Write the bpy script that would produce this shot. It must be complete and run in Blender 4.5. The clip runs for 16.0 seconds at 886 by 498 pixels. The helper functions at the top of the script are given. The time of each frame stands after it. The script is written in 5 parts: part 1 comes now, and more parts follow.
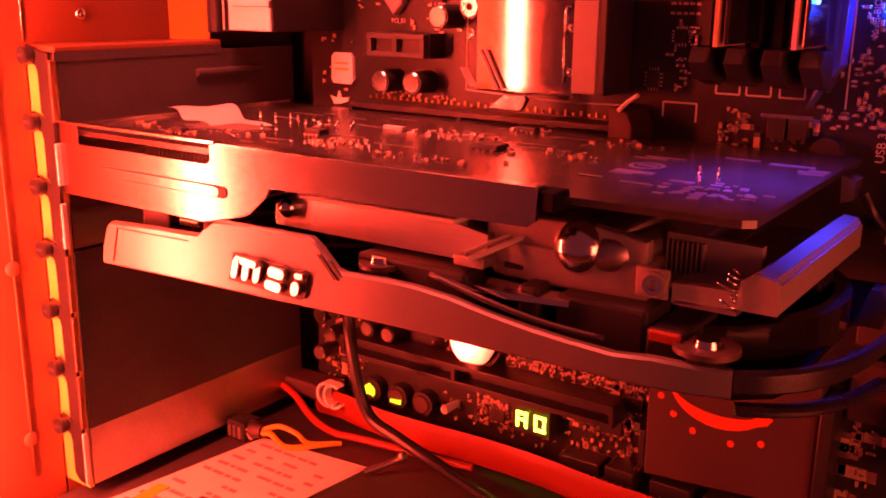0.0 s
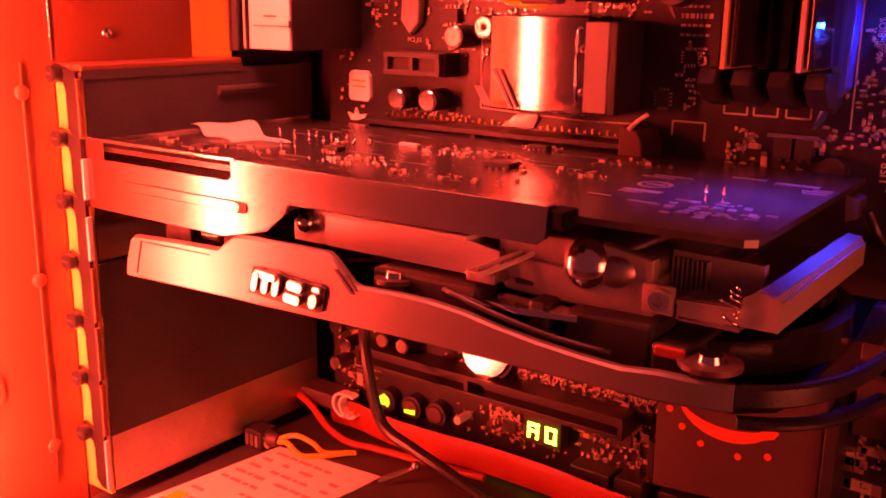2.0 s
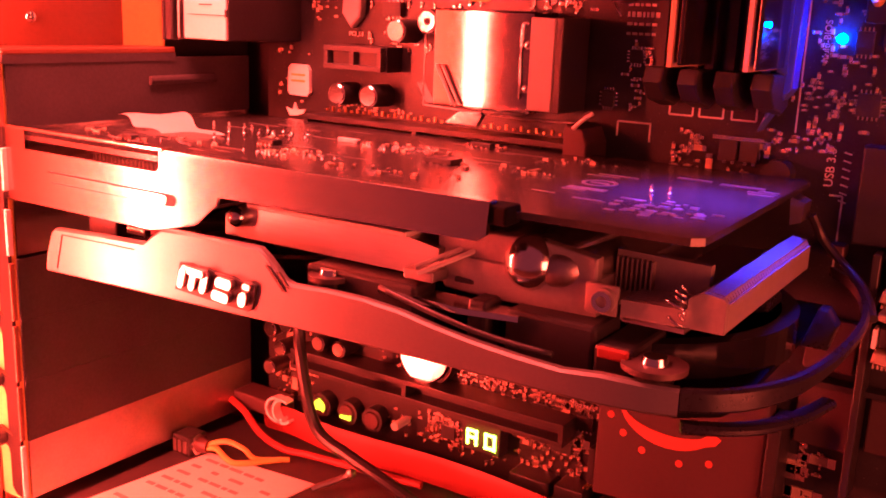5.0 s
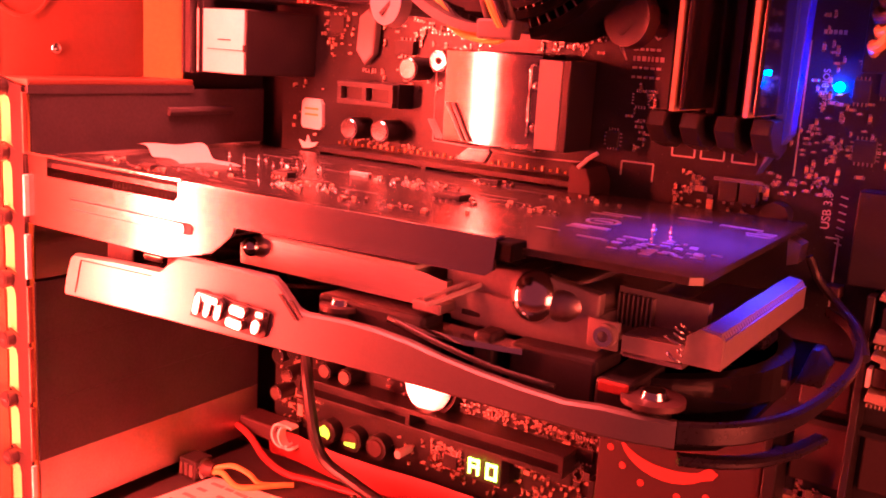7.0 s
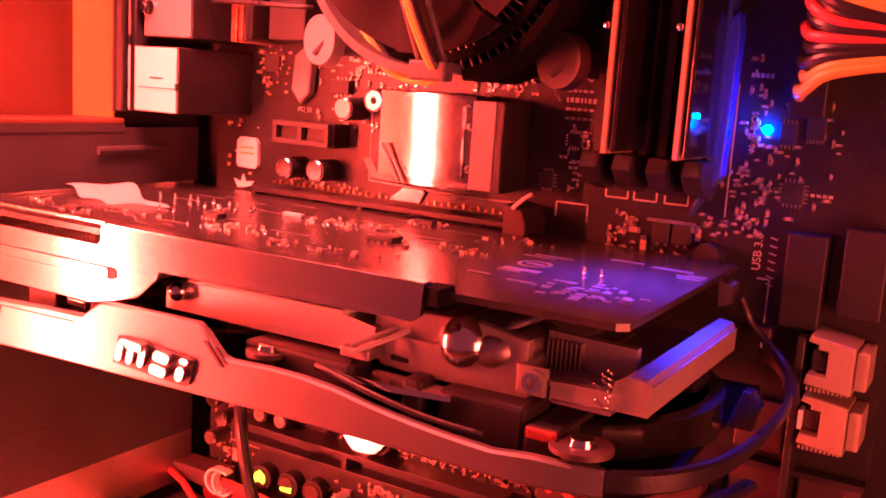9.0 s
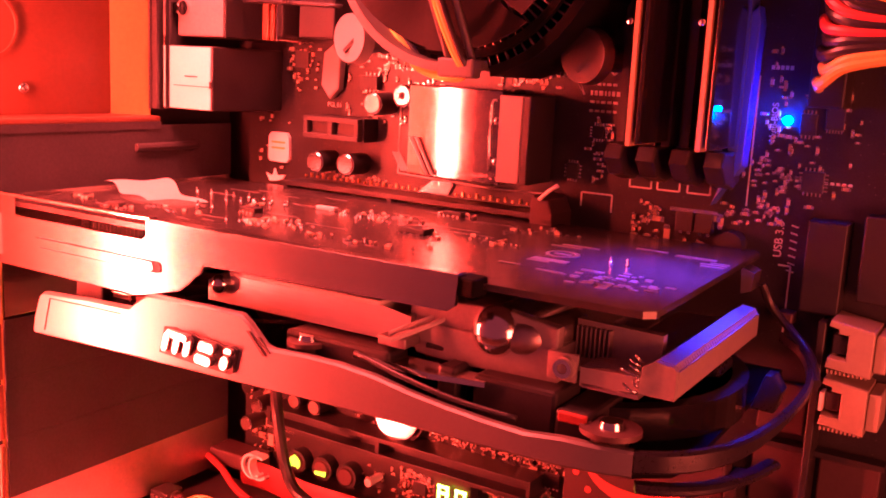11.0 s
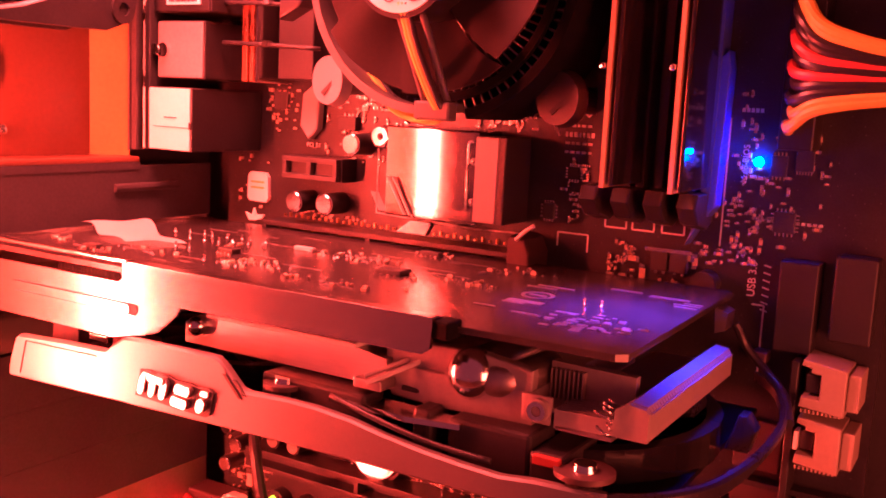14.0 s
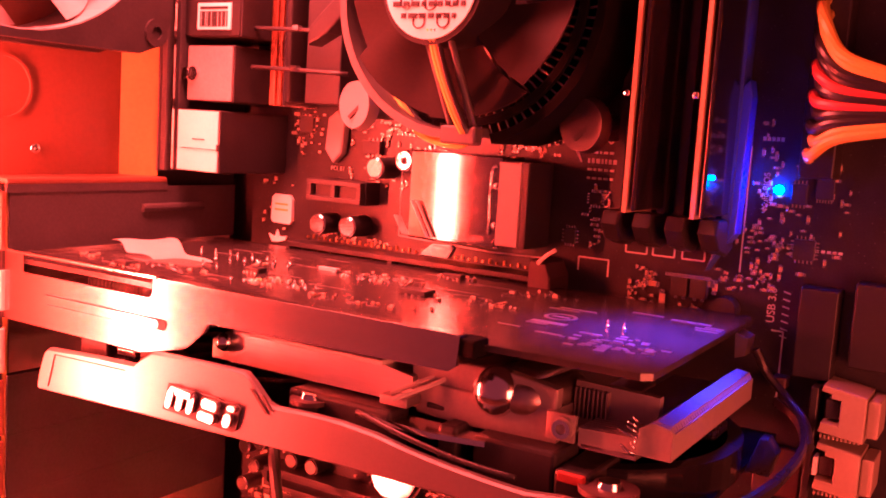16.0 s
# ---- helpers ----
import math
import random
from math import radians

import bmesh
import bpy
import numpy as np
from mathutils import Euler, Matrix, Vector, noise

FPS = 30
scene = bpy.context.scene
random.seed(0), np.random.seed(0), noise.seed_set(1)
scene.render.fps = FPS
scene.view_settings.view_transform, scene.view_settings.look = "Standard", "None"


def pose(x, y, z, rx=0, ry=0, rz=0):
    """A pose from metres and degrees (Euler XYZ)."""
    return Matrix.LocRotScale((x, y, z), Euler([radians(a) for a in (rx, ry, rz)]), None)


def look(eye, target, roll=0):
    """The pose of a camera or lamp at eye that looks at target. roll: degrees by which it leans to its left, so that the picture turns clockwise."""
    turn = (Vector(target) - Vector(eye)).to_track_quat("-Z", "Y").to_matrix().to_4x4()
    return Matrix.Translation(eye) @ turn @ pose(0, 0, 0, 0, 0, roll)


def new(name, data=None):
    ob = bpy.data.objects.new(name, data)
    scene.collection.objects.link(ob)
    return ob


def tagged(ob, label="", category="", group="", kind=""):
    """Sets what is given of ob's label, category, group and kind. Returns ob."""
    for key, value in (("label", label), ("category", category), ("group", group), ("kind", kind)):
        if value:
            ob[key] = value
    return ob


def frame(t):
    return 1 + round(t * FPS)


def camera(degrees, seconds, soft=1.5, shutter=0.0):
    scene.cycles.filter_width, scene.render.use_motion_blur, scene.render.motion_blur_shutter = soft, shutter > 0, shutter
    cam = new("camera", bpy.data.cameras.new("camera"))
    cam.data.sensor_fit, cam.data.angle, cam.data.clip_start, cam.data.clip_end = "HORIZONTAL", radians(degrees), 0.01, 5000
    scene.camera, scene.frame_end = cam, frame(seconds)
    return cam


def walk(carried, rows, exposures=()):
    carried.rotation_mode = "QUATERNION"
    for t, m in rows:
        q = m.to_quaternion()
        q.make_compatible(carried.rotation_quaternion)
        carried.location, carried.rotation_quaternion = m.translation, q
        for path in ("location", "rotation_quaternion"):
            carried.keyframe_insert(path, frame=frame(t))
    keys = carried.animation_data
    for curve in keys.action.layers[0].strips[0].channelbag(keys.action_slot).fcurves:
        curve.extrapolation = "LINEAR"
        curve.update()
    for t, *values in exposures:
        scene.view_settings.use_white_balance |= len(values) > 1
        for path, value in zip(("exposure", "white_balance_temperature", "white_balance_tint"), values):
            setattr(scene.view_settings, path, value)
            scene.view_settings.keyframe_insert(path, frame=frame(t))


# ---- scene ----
cam = camera(49.2, 16.0, 1.8)
PATH = [
    (0, (0.26642, -0.28024, 0.25732), (-0.29029, 0.51047, 0.00269), 0.6),
    (0.5, (0.26570, -0.28579, 0.25522), (-0.30430, 0.49593, 0.00224), 0.9),
    (1, (0.26391, -0.28432, 0.25288), (-0.29785, 0.50267, -0.00222), 1.5),
    (1.5, (0.26866, -0.28535, 0.25817), (-0.30483, 0.49227, 0.00048), 0.7),
    (2, (0.27089, -0.28554, 0.26048), (-0.30051, 0.49787, 0.01600), 0.7),
    (2.5, (0.27209, -0.28855, 0.26187), (-0.30624, 0.48959, 0.01685), 0.6),
    (3, (0.26945, -0.28654, 0.25862), (-0.29895, 0.49935, 0.01507), 1.2),
    (3.5, (0.26486, -0.27964, 0.25336), (-0.27585, 0.52825, 0.01899), 2.6),
    (3.7, (0.26353, -0.27615, 0.25166), (-0.25450, 0.54480, 0.01147), 3.0),
    (5.8, (0.27226, -0.27976, 0.26153), (-0.25550, 0.53925, 0.03640), 2.1),
    (6, (0.27364, -0.28062, 0.26271), (-0.25047, 0.54288, 0.04553), 2.2),
    (6.5, (0.27457, -0.28551, 0.26268), (-0.25784, 0.53684, 0.06203), 2.5),
    (7, (0.27032, -0.28513, 0.25822), (-0.26207, 0.53630, 0.05370), 3.5),
    (7.5, (0.27276, -0.27996, 0.26214), (-0.24453, 0.55463, 0.07274), 2.1),
    (8, (0.26731, -0.27569, 0.25605), (-0.22167, 0.57741, 0.07408), 3.3),
    (8.5, (0.27181, -0.27949, 0.26024), (-0.23286, 0.56630, 0.08720), 3.7),
    (9, (0.27282, -0.27917, 0.26057), (-0.22302, 0.57279, 0.09231), 3.8),
    (9.2, (0.27409, -0.28058, 0.26189), (-0.22609, 0.56891, 0.09398), 3.6),
    (11.3, (0.27472, -0.28884, 0.26427), (-0.23511, 0.55092, 0.07751), 2.9),
    (11.5, (0.27407, -0.28301, 0.26570), (-0.21390, 0.57014, 0.08123), 2.5),
    (12, (0.27634, -0.28531, 0.26654), (-0.22251, 0.56553, 0.10151), 2.3),
    (12.5, (0.27628, -0.28871, 0.26640), (-0.23193, 0.55712, 0.10424), 2.6),
    (13, (0.27661, -0.28888, 0.26647), (-0.22913, 0.55870, 0.10572), 2.7),
    (13.5, (0.27685, -0.28889, 0.26676), (-0.22211, 0.56401, 0.11307), 2.9),
    (14, (0.27727, -0.28882, 0.26644), (-0.22415, 0.56325, 0.11621), 2.9),
    (14.5, (0.27763, -0.28608, 0.26735), (-0.21536, 0.57118, 0.11878), 3.0),
    (15, (0.27792, -0.28438, 0.26695), (-0.21422, 0.57498, 0.12803), 3.1),
    (15.5, (0.27576, -0.28862, 0.26355), (-0.21293, 0.57550, 0.14326), 3.6),
    (16, (0.27617, -0.29515, 0.26417), (-0.23715, 0.55472, 0.14491), 3.7),
]
EXPO = [(0.0, 0.10, 6500, 10), (2.0, 0.14, 6500, 10), (3.0, 0.22, 6450, 10), (3.7, 0.42, 6250, 10), (5.8, 0.98, 5500, 10), (9.2, 1.06, 5400, 10), (11.3, 1.06, 5400, 10), (16.0, 1.04, 5400, 10)]
walk(cam, [(t, look(eye, target, roll)) for t, eye, target, roll in PATH], EXPO)

# ---------------------------------------------------------------- light
RED = (1.0, 0.080, 0.058)
ORANGE_RED = (1.0, 0.095, 0.045)
BLUE = (0.07, 0.05, 1.0)
world = bpy.data.worlds.new("world")
world.use_nodes = True
world.node_tree.nodes["Background"].inputs[0].default_value = (1.0, 0.10, 0.13, 1)
world.node_tree.nodes["Background"].inputs[1].default_value = 0.13
scene.world = world


def area_lamp(name, place, aim, colour, watts, sx, sy):
    data = bpy.data.lights.new(name, "AREA")
    data.shape, data.size, data.size_y = "RECTANGLE", sx, sy
    data.color, data.energy = colour, watts
    ob = new(name, data)
    ob.matrix_world = look(place, aim)
    return ob


STRIP_W = 385.0
# unseen narrow blue spot, added above the card to tint its right end
blue = area_lamp("blue_card_spot", (0.203, -0.068, 0.335), (0.200, -0.060, 0.2165), BLUE, 0.034, 0.02, 0.02)
blue.data.spread = radians(31)
# unseen red fill lamps, added to brighten the card's right side and the board
area_lamp("red_front_fill", (0.37, -0.150, 0.19), (0.19, -0.080, 0.19), ORANGE_RED, 0.36, 0.10, 0.10)
area_lamp("red_board_fill", (0.05, -0.10, 0.395), (0.07, -0.07, 0.22), RED, 1.7, 0.09, 0.09)

# ---------------------------------------------------------------- materials


def material(name, colour, rough=0.5, metal=0.0, vary=0.18, scale=60.0, bump=0.05, fine=900.0, brushed=None, coat=0.0, spots=None, gloss=0.5):
    m = bpy.data.materials.new(name)
    m.use_nodes = True
    nt = m.node_tree
    n, link = nt.nodes, nt.links.new
    b = n["Principled BSDF"]
    co = n.new("ShaderNodeTexCoord").outputs["Object"]
    mp = n.new("ShaderNodeMapping")
    link(co, mp.inputs["Vector"])
    if brushed:
        mp.inputs["Scale"].default_value = brushed
    big, small = n.new("ShaderNodeTexNoise"), n.new("ShaderNodeTexNoise")
    big.inputs["Scale"].default_value, big.inputs["Detail"].default_value = scale, 5
    small.inputs["Scale"].default_value, small.inputs["Detail"].default_value = fine, 3
    link(co, big.inputs["Vector"])
    link(mp.outputs[0], small.inputs["Vector"])
    mix = n.new("ShaderNodeMix")
    mix.data_type = "RGBA"
    c = colour
    mix.inputs[6].default_value = (c[0] * (1 - vary), c[1] * (1 - vary), c[2] * (1 - vary), 1)
    mix.inputs[7].default_value = (min(1, c[0] * (1 + vary)), min(1, c[1] * (1 + vary)), min(1, c[2] * (1 + vary)), 1)
    add = n.new("ShaderNodeMath")
    add.operation = "MULTIPLY_ADD"
    add.inputs[1].default_value, add.inputs[2].default_value = 0.4, 0.0
    link(small.outputs["Fac"], add.inputs[0])
    add2 = n.new("ShaderNodeMath")
    add2.operation = "MULTIPLY_ADD"
    add2.inputs[1].default_value = 0.6
    link(big.outputs["Fac"], add2.inputs[0])
    link(add.outputs[0], add2.inputs[2])
    ramp = n.new("ShaderNodeMapRange")
    ramp.inputs[1].default_value, ramp.inputs[2].default_value = 0.3, 0.7
    link(add2.outputs[0], ramp.inputs[0])
    link(ramp.outputs[0], mix.inputs[0])
    out = mix.outputs[2]
    if spots:
        dust = n.new("ShaderNodeTexVoronoi")
        dust.inputs["Scale"].default_value = spots[1]
        link(co, dust.inputs["Vector"])
        cut = n.new("ShaderNodeMapRange")
        cut.inputs[1].default_value, cut.inputs[2].default_value = spots[2], spots[2] * 0.6
        link(dust.outputs["Distance"], cut.inputs[0])
        mix2 = n.new("ShaderNodeMix")
        mix2.data_type = "RGBA"
        mix2.inputs[7].default_value = (*spots[0], 1)
        link(out, mix2.inputs[6])
        link(cut.outputs[0], mix2.inputs[0])
        out = mix2.outputs[2]
    link(out, b.inputs["Base Color"])
    rr = n.new("ShaderNodeMapRange")
    rr.inputs[3].default_value, rr.inputs[4].default_value = max(0.03, rough * 0.8), min(1, rough * 1.2)
    link(add2.outputs[0], rr.inputs[0])
    link(rr.outputs[0], b.inputs["Roughness"])
    b.inputs["Metallic"].default_value = metal
    b.inputs["Coat Weight"].default_value = coat
    b.inputs["Specular IOR Level"].default_value = gloss
    if bump:
        bp = n.new("ShaderNodeBump")
        bp.inputs["Strength"].default_value, bp.inputs["Distance"].default_value = bump, 0.0004
        link(small.outputs["Fac"], bp.inputs["Height"])
        link(bp.outputs[0], b.inputs["Normal"])
    return m


def glow(name, colour, strength):
    m = bpy.data.materials.new(name)
    m.use_nodes = True
    b = m.node_tree.nodes["Principled BSDF"]
    b.inputs["Base Color"].default_value = (*colour, 1)
    b.inputs["Emission Color"].default_value = (*colour, 1)
    b.inputs["Emission Strength"].default_value = strength
    return m


# grey case steel, with part of the red light put into its colour
M_STEEL = material("reddened_case_steel", (0.205, 0.078, 0.036), 0.42, 0.0, 0.12, 30, 0.08, 700)
M_BLACKSTEEL = material("black_painted_steel", (0.058, 0.054, 0.058), 0.5, 0.0, 0.25, 40, 0.15, 900, gloss=0.35)
M_PALEMETAL = material("pale_badge_metal", (0.92, 0.90, 0.88), 0.34, 1.0, 0.03, 60, 0.0, 700)
M_BLADE = material("dark_brown_fan_plastic", (0.030, 0.020, 0.019), 0.6, 0.0, 0.2, 60, 0.05, 900, gloss=0.2)
M_EDGE = material("tan_board_edge", (0.50, 0.33, 0.17), 0.5, 0.0, 0.15, 200, 0.05, 900)
M_MID = material("dark_grey_plastic", (0.055, 0.05, 0.05), 0.45, 0.0, 0.15, 60, 0.08, 900)
M_ZINC = material("yellow_zinc_steel", (0.92, 0.70, 0.15), 0.4, 0.0, 0.08, 60, 0.05, 700)
M_DIM = material("dim_grey_plastic", (0.105, 0.098, 0.096), 0.45, 0.0, 0.12, 60, 0.08, 900)
M_JET = material("jet_black_plastic", (0.016, 0.015, 0.017), 0.55, 0.0, 0.3, 60, 0.1, 900)
M_SOOT = material("matte_black_plastic", (0.005, 0.005, 0.005), 0.8, 0.0, 0.3, 60, 0.1, 900, gloss=0.08)
M_RIM = material("worn_black_plastic", (0.015, 0.014, 0.020), 0.28, 0.0, 0.3, 60, 0.06, 900, gloss=0.5)
M_FASCIA = material("grey_metallic_plastic", (0.34, 0.315, 0.305), 0.32, 0.75, 0.06, 35, 0.06, 1400)
M_FLANGE = material("warm_plated_steel", (0.50, 0.30, 0.03), 0.45, 0.0, 0.12, 40, 0.06, 700)
M_DULL = material("dull_cast_metal", (0.34, 0.31, 0.30), 0.42, 0.35, 0.15, 60, 0.12, 800)
M_DARKALU = material("dark_finned_metal", (0.20, 0.18, 0.17), 0.42, 0.9, 0.15, 60, 0.08, 800)
M_BARE = material("bare_zinc_steel", (0.62, 0.60, 0.56), 0.4, 0.0, 0.12, 60, 0.08, 700)
M_TAB = material("black_tab_paint", (0.016, 0.015, 0.016), 0.5, 0.0, 0.25, 60, 0.15, 900)
M_TRAY = material("dark_tray_steel", (0.025, 0.024, 0.024), 0.5, 0.0, 0.25, 30, 0.1, 600)
M_PCB = material("black_circuit_board", (0.027, 0.025, 0.026), 0.33, 0.0, 0.4, 90, 0.1, 1500, spots=((0.075, 0.068, 0.062), 420, 0.12))
M_GPCB = material("card_circuit_board", (0.036, 0.031, 0.031), 0.24, 0.0, 0.35, 120, 0.08, 1500, spots=((0.075, 0.062, 0.056), 500, 0.13))
M_CHROME = material("bright_nickel", (0.75, 0.73, 0.70), 0.16, 1.0, 0.06, 80, 0.03, 900)
M_SATIN = material("satin_brushed_steel", (0.40, 0.38, 0.37), 0.22, 1.0, 0.06, 25, 0.02, 400, brushed=(0.3, 3, 6))
M_BRUSH = material("brushed_heat_sink", (0.30, 0.27, 0.26), 0.07, 1.0, 0.12, 50, 0.012, 500, brushed=(6, 3, 0.25))
M_ALU = material("dull_aluminium", (0.45, 0.42, 0.40), 0.42, 1.0, 0.15, 70, 0.15, 900)
M_COOLPLATE = material("rolled_steel_sheet", (0.62, 0.59, 0.57), 0.38, 1.0, 0.14, 40, 0.10, 300, brushed=(0.4, 3, 5))
M_COPPER = material("copper_plate", (0.72, 0.33, 0.16), 0.28, 1.0, 0.12, 60, 0.08, 600, brushed=(5, 5, 0.3))
M_GREY = material("grey_shroud_plastic", (0.36, 0.335, 0.325), 0.36, 0.0, 0.06, 35, 0.06, 1400)
M_BLACK = material("black_plastic", (0.026, 0.024, 0.026), 0.42, 0.0, 0.3, 60, 0.12, 1000)
M_GLOSS = material("glossy_black_plastic", (0.012, 0.011, 0.014), 0.14, 0.0, 0.3, 60, 0.03, 1000, coat=0.4)
M_WHITE = material("white_plastic", (0.84, 0.82, 0.78), 0.45, 0.0, 0.06, 60, 0.05, 900)
# white port plastic, darkened to offset the strong light of the front fill
M_PORT = material("darkened_port_plastic", (0.40, 0.33, 0.25), 0.45, 0.0, 0.10, 60, 0.06, 900)
M_PAPER = material("white_paper_label", (0.88, 0.86, 0.80), 0.6, 0.0, 0.05, 80, 0.1, 900)
M_INK = material("print_ink", (0.03, 0.03, 0.03), 0.6, 0.0, 0.1, 80, 0.0, 900)
M_SILK = material("white_board_print", (0.62, 0.6, 0.56), 0.55, 0.0, 0.12, 200, 0.0, 900)
M_FAINT = material("faint_board_print", (0.13, 0.125, 0.125), 0.5, 0.0, 0.3, 300, 0.0, 900)
M_CER = material("tan_ceramic", (0.52, 0.38, 0.26), 0.35, 0.0, 0.25, 300, 0.05, 900)
M_CHIP = material("chip_epoxy", (0.034, 0.032, 0.033), 0.5, 0.0, 0.2, 200, 0.15, 1500)
M_SOLDER = material("bright_solder", (0.8, 0.77, 0.72), 0.22, 1.0, 0.1, 300, 0.1, 1200)
M_GOLD = material("gold_contact", (0.8, 0.55, 0.22), 0.3, 1.0, 0.1, 300, 0.05, 900)
M_YELLOW = material("yellow_wire", (0.85, 0.70, 0.04), 0.4, 0.0, 0.08, 100, 0.05, 900)
M_ORANGE = material("orange_wire", (0.72, 0.46, 0.04), 0.4, 0.0, 0.1, 100, 0.05, 900)
M_REDW = material("red_wire", (0.50, 0.05, 0.035), 0.4, 0.0, 0.1, 100, 0.05, 900)
M_BLACKW = material("black_wire", (0.02, 0.018, 0.02), 0.35, 0.0, 0.2, 100, 0.05, 900)
M_REDFLAT = material("red_flat_cable", (0.32, 0.030, 0.008), 0.5, 0.0, 0.12, 50, 0.08, 700)
M_DRAGON = material("orange_red_print", (0.80, 0.10, 0.03), 0.5, 0.0, 0.08, 80, 0.0, 900)
M_DARKRED = material("dark_heat_sink_plate", (0.085, 0.05, 0.05), 0.5, 0.3, 0.12, 50, 0.1, 900)
M_BLUEPL = material("blue_slot_plastic", (0.05, 0.09, 0.55), 0.4, 0.0, 0.1, 60, 0.05, 900)
M_ROOM = material("dark_room_paint", (0.10, 0.09, 0.085), 0.8, 0.0, 0.15, 2, 0.1, 40)
M_DESK = material("dark_desk_wood", (0.10, 0.06, 0.04), 0.5, 0.0, 0.25, 8, 0.1, 60, brushed=(1, 12, 1))
M_LED_RED = glow("red_led_glow", (1.0, 0.050, 0.026), STRIP_W)
M_LED_BLUE = glow("blue_led_glow", (0.005, 0.050, 1.0), 260.0)
M_LED_GREEN = glow("green_led_glow", (0.42, 0.75, 0.02), 1.6)
M_LED_LIME = glow("lime_segment_glow", (0.62, 1.0, 0.05), 9.0)

# ---------------------------------------------------------------- mesh helpers


def box(bm, x0, x1, y0, y1, z0, z1, bevel=0.0):
    r = bmesh.ops.create_cube(bm, size=1.0)
    for v in r["verts"]:
        v.co = Vector((x0 + (v.co.x + 0.5) * (x1 - x0), y0 + (v.co.y + 0.5) * (y1 - y0), z0 + (v.co.z + 0.5) * (z1 - z0)))
    if bevel:
        es = list({e for v in r["verts"] for e in v.link_edges})
        bmesh.ops.bevel(bm, geom=es, offset=bevel, segments=2, affect="EDGES", profile=0.5)
    return bm


def cyl(bm, a, b, r, seg=20, r2=None, cap=True):
    a, b = Vector(a), Vector(b)
    d = b - a
    m = Matrix.Translation((a + b) / 2) @ d.to_track_quat("Z", "Y").to_matrix().to_4x4()
    bmesh.ops.create_cone(bm, cap_ends=cap, segments=seg, radius1=r, radius2=r if r2 is None else r2, depth=d.length, matrix=m)
    return bm


def ball(bm, c, r, sx=1, sy=1, sz=1, seg=16):
    bmesh.ops.create_uvsphere(bm, u_segments=seg, v_segments=seg // 2 + 2, radius=r, matrix=Matrix.Translation(c) @ Matrix.Diagonal((sx, sy, sz, 1)))
    return bm


def plate(bm, pts, axis, lo, hi, bevel=0.0):
    """A polygon of 2D points, extruded along an axis from lo to hi."""
    def put(p, w):
        return {"x": (w, p[0], p[1]), "y": (p[0], w, p[1]), "z": (p[0], p[1], w)}[axis]
    low = [bm.verts.new(put(p, lo)) for p in pts]
    top = [bm.verts.new(put(p, hi)) for p in pts]
    n = len(pts)
    fs = [bm.faces.new(low), bm.faces.new(list(reversed(top)))]
    for i in range(n):
        fs.append(bm.faces.new((low[i], top[i], top[(i + 1) % n], low[(i + 1) % n])))
    bmesh.ops.recalc_face_normals(bm, faces=fs)
    if bevel:
        bmesh.ops.bevel(bm, geom=list({e for f in fs[:2] for e in f.edges}), offset=bevel, segments=2, affect="EDGES", profile=0.5)
    return bm


def smooth_path(pts, n=8):
    """Points on a smooth line through pts."""
    P = [Vector(p) for p in pts]
    P = [P[0] * 2 - P[1]] + P + [P[-1] * 2 - P[-2]]
    out = []
    for i in range(1, len(P) - 2):
        for k in range(n):
            t = k / n
            a, b, c, d = P[i - 1], P[i], P[i + 1], P[i + 2]
            out.append(0.5 * ((2 * b) + (c - a) * t + (2 * a - 5 * b + 4 * c - d) * t * t + (3 * b - a - 3 * c + d) * t ** 3))
    out.append(P[-2])
    return out


def tube(bm, pts, r, seg=10, n=8, flat=1.0):
    path = smooth_path(pts, n)
    rings = []
    up = Vector((0, 0, 1))
    for i, p in enumerate(path):
        d = (path[min(i + 1, len(path) - 1)] - path[max(i - 1, 0)]).normalized()
        side = d.cross(up)
        side = side.normalized() if side.length > 1e-4 else Vector((1, 0, 0))
        nrm = side.cross(d).normalized()
        rings.append([bm.verts.new(p + side * (math.cos(2 * math.pi * k / seg) * r * flat) + nrm * (math.sin(2 * math.pi * k / seg) * r)) for k in range(seg)])
    for a, b in zip(rings, rings[1:]):
        for k in range(seg):
            f = bm.faces.new((a[k], a[(k + 1) % seg], b[(k + 1) % seg], b[k]))
            f.smooth = True
    bm.faces.new(list(reversed(rings[0])))
    bm.faces.new(rings[-1])
    return bm


def ring(bm, c, axis, r0, r1, lo, hi, seg=48, a0=0.0, a1=360.0):
    """A flat ring, or a part of one, round a centre, extruded along an axis."""
    full = abs(a1 - a0) >= 359.9
    n = seg if full else seg + 1
    vs = []
    for i in range(n):
        a = radians(a0 + (a1 - a0) * i / seg)
        ca, sa = math.cos(a), math.sin(a)
        row = []
        for r, w in ((r0, lo), (r1, lo), (r1, hi), (r0, hi)):
            u, v = r * ca, r * sa
            row.append(bm.verts.new({"x": (w, c[1] + u, c[2] + v), "y": (c[0] + u, w, c[2] + v), "z": (c[0] + u, c[1] + v, w)}[axis]))
        vs.append(row)
    fs = []
    for i in range(seg):
        a, b = vs[i], vs[(i + 1) % n]
        for k in range(4):
            fs.append(bm.faces.new((a[k], b[k], b[(k + 1) % 4], a[(k + 1) % 4])))
    if not full:
        fs += [bm.faces.new(vs[0]), bm.faces.new(list(reversed(vs[-1])))]
    bmesh.ops.recalc_face_normals(bm, faces=fs)
    return bm


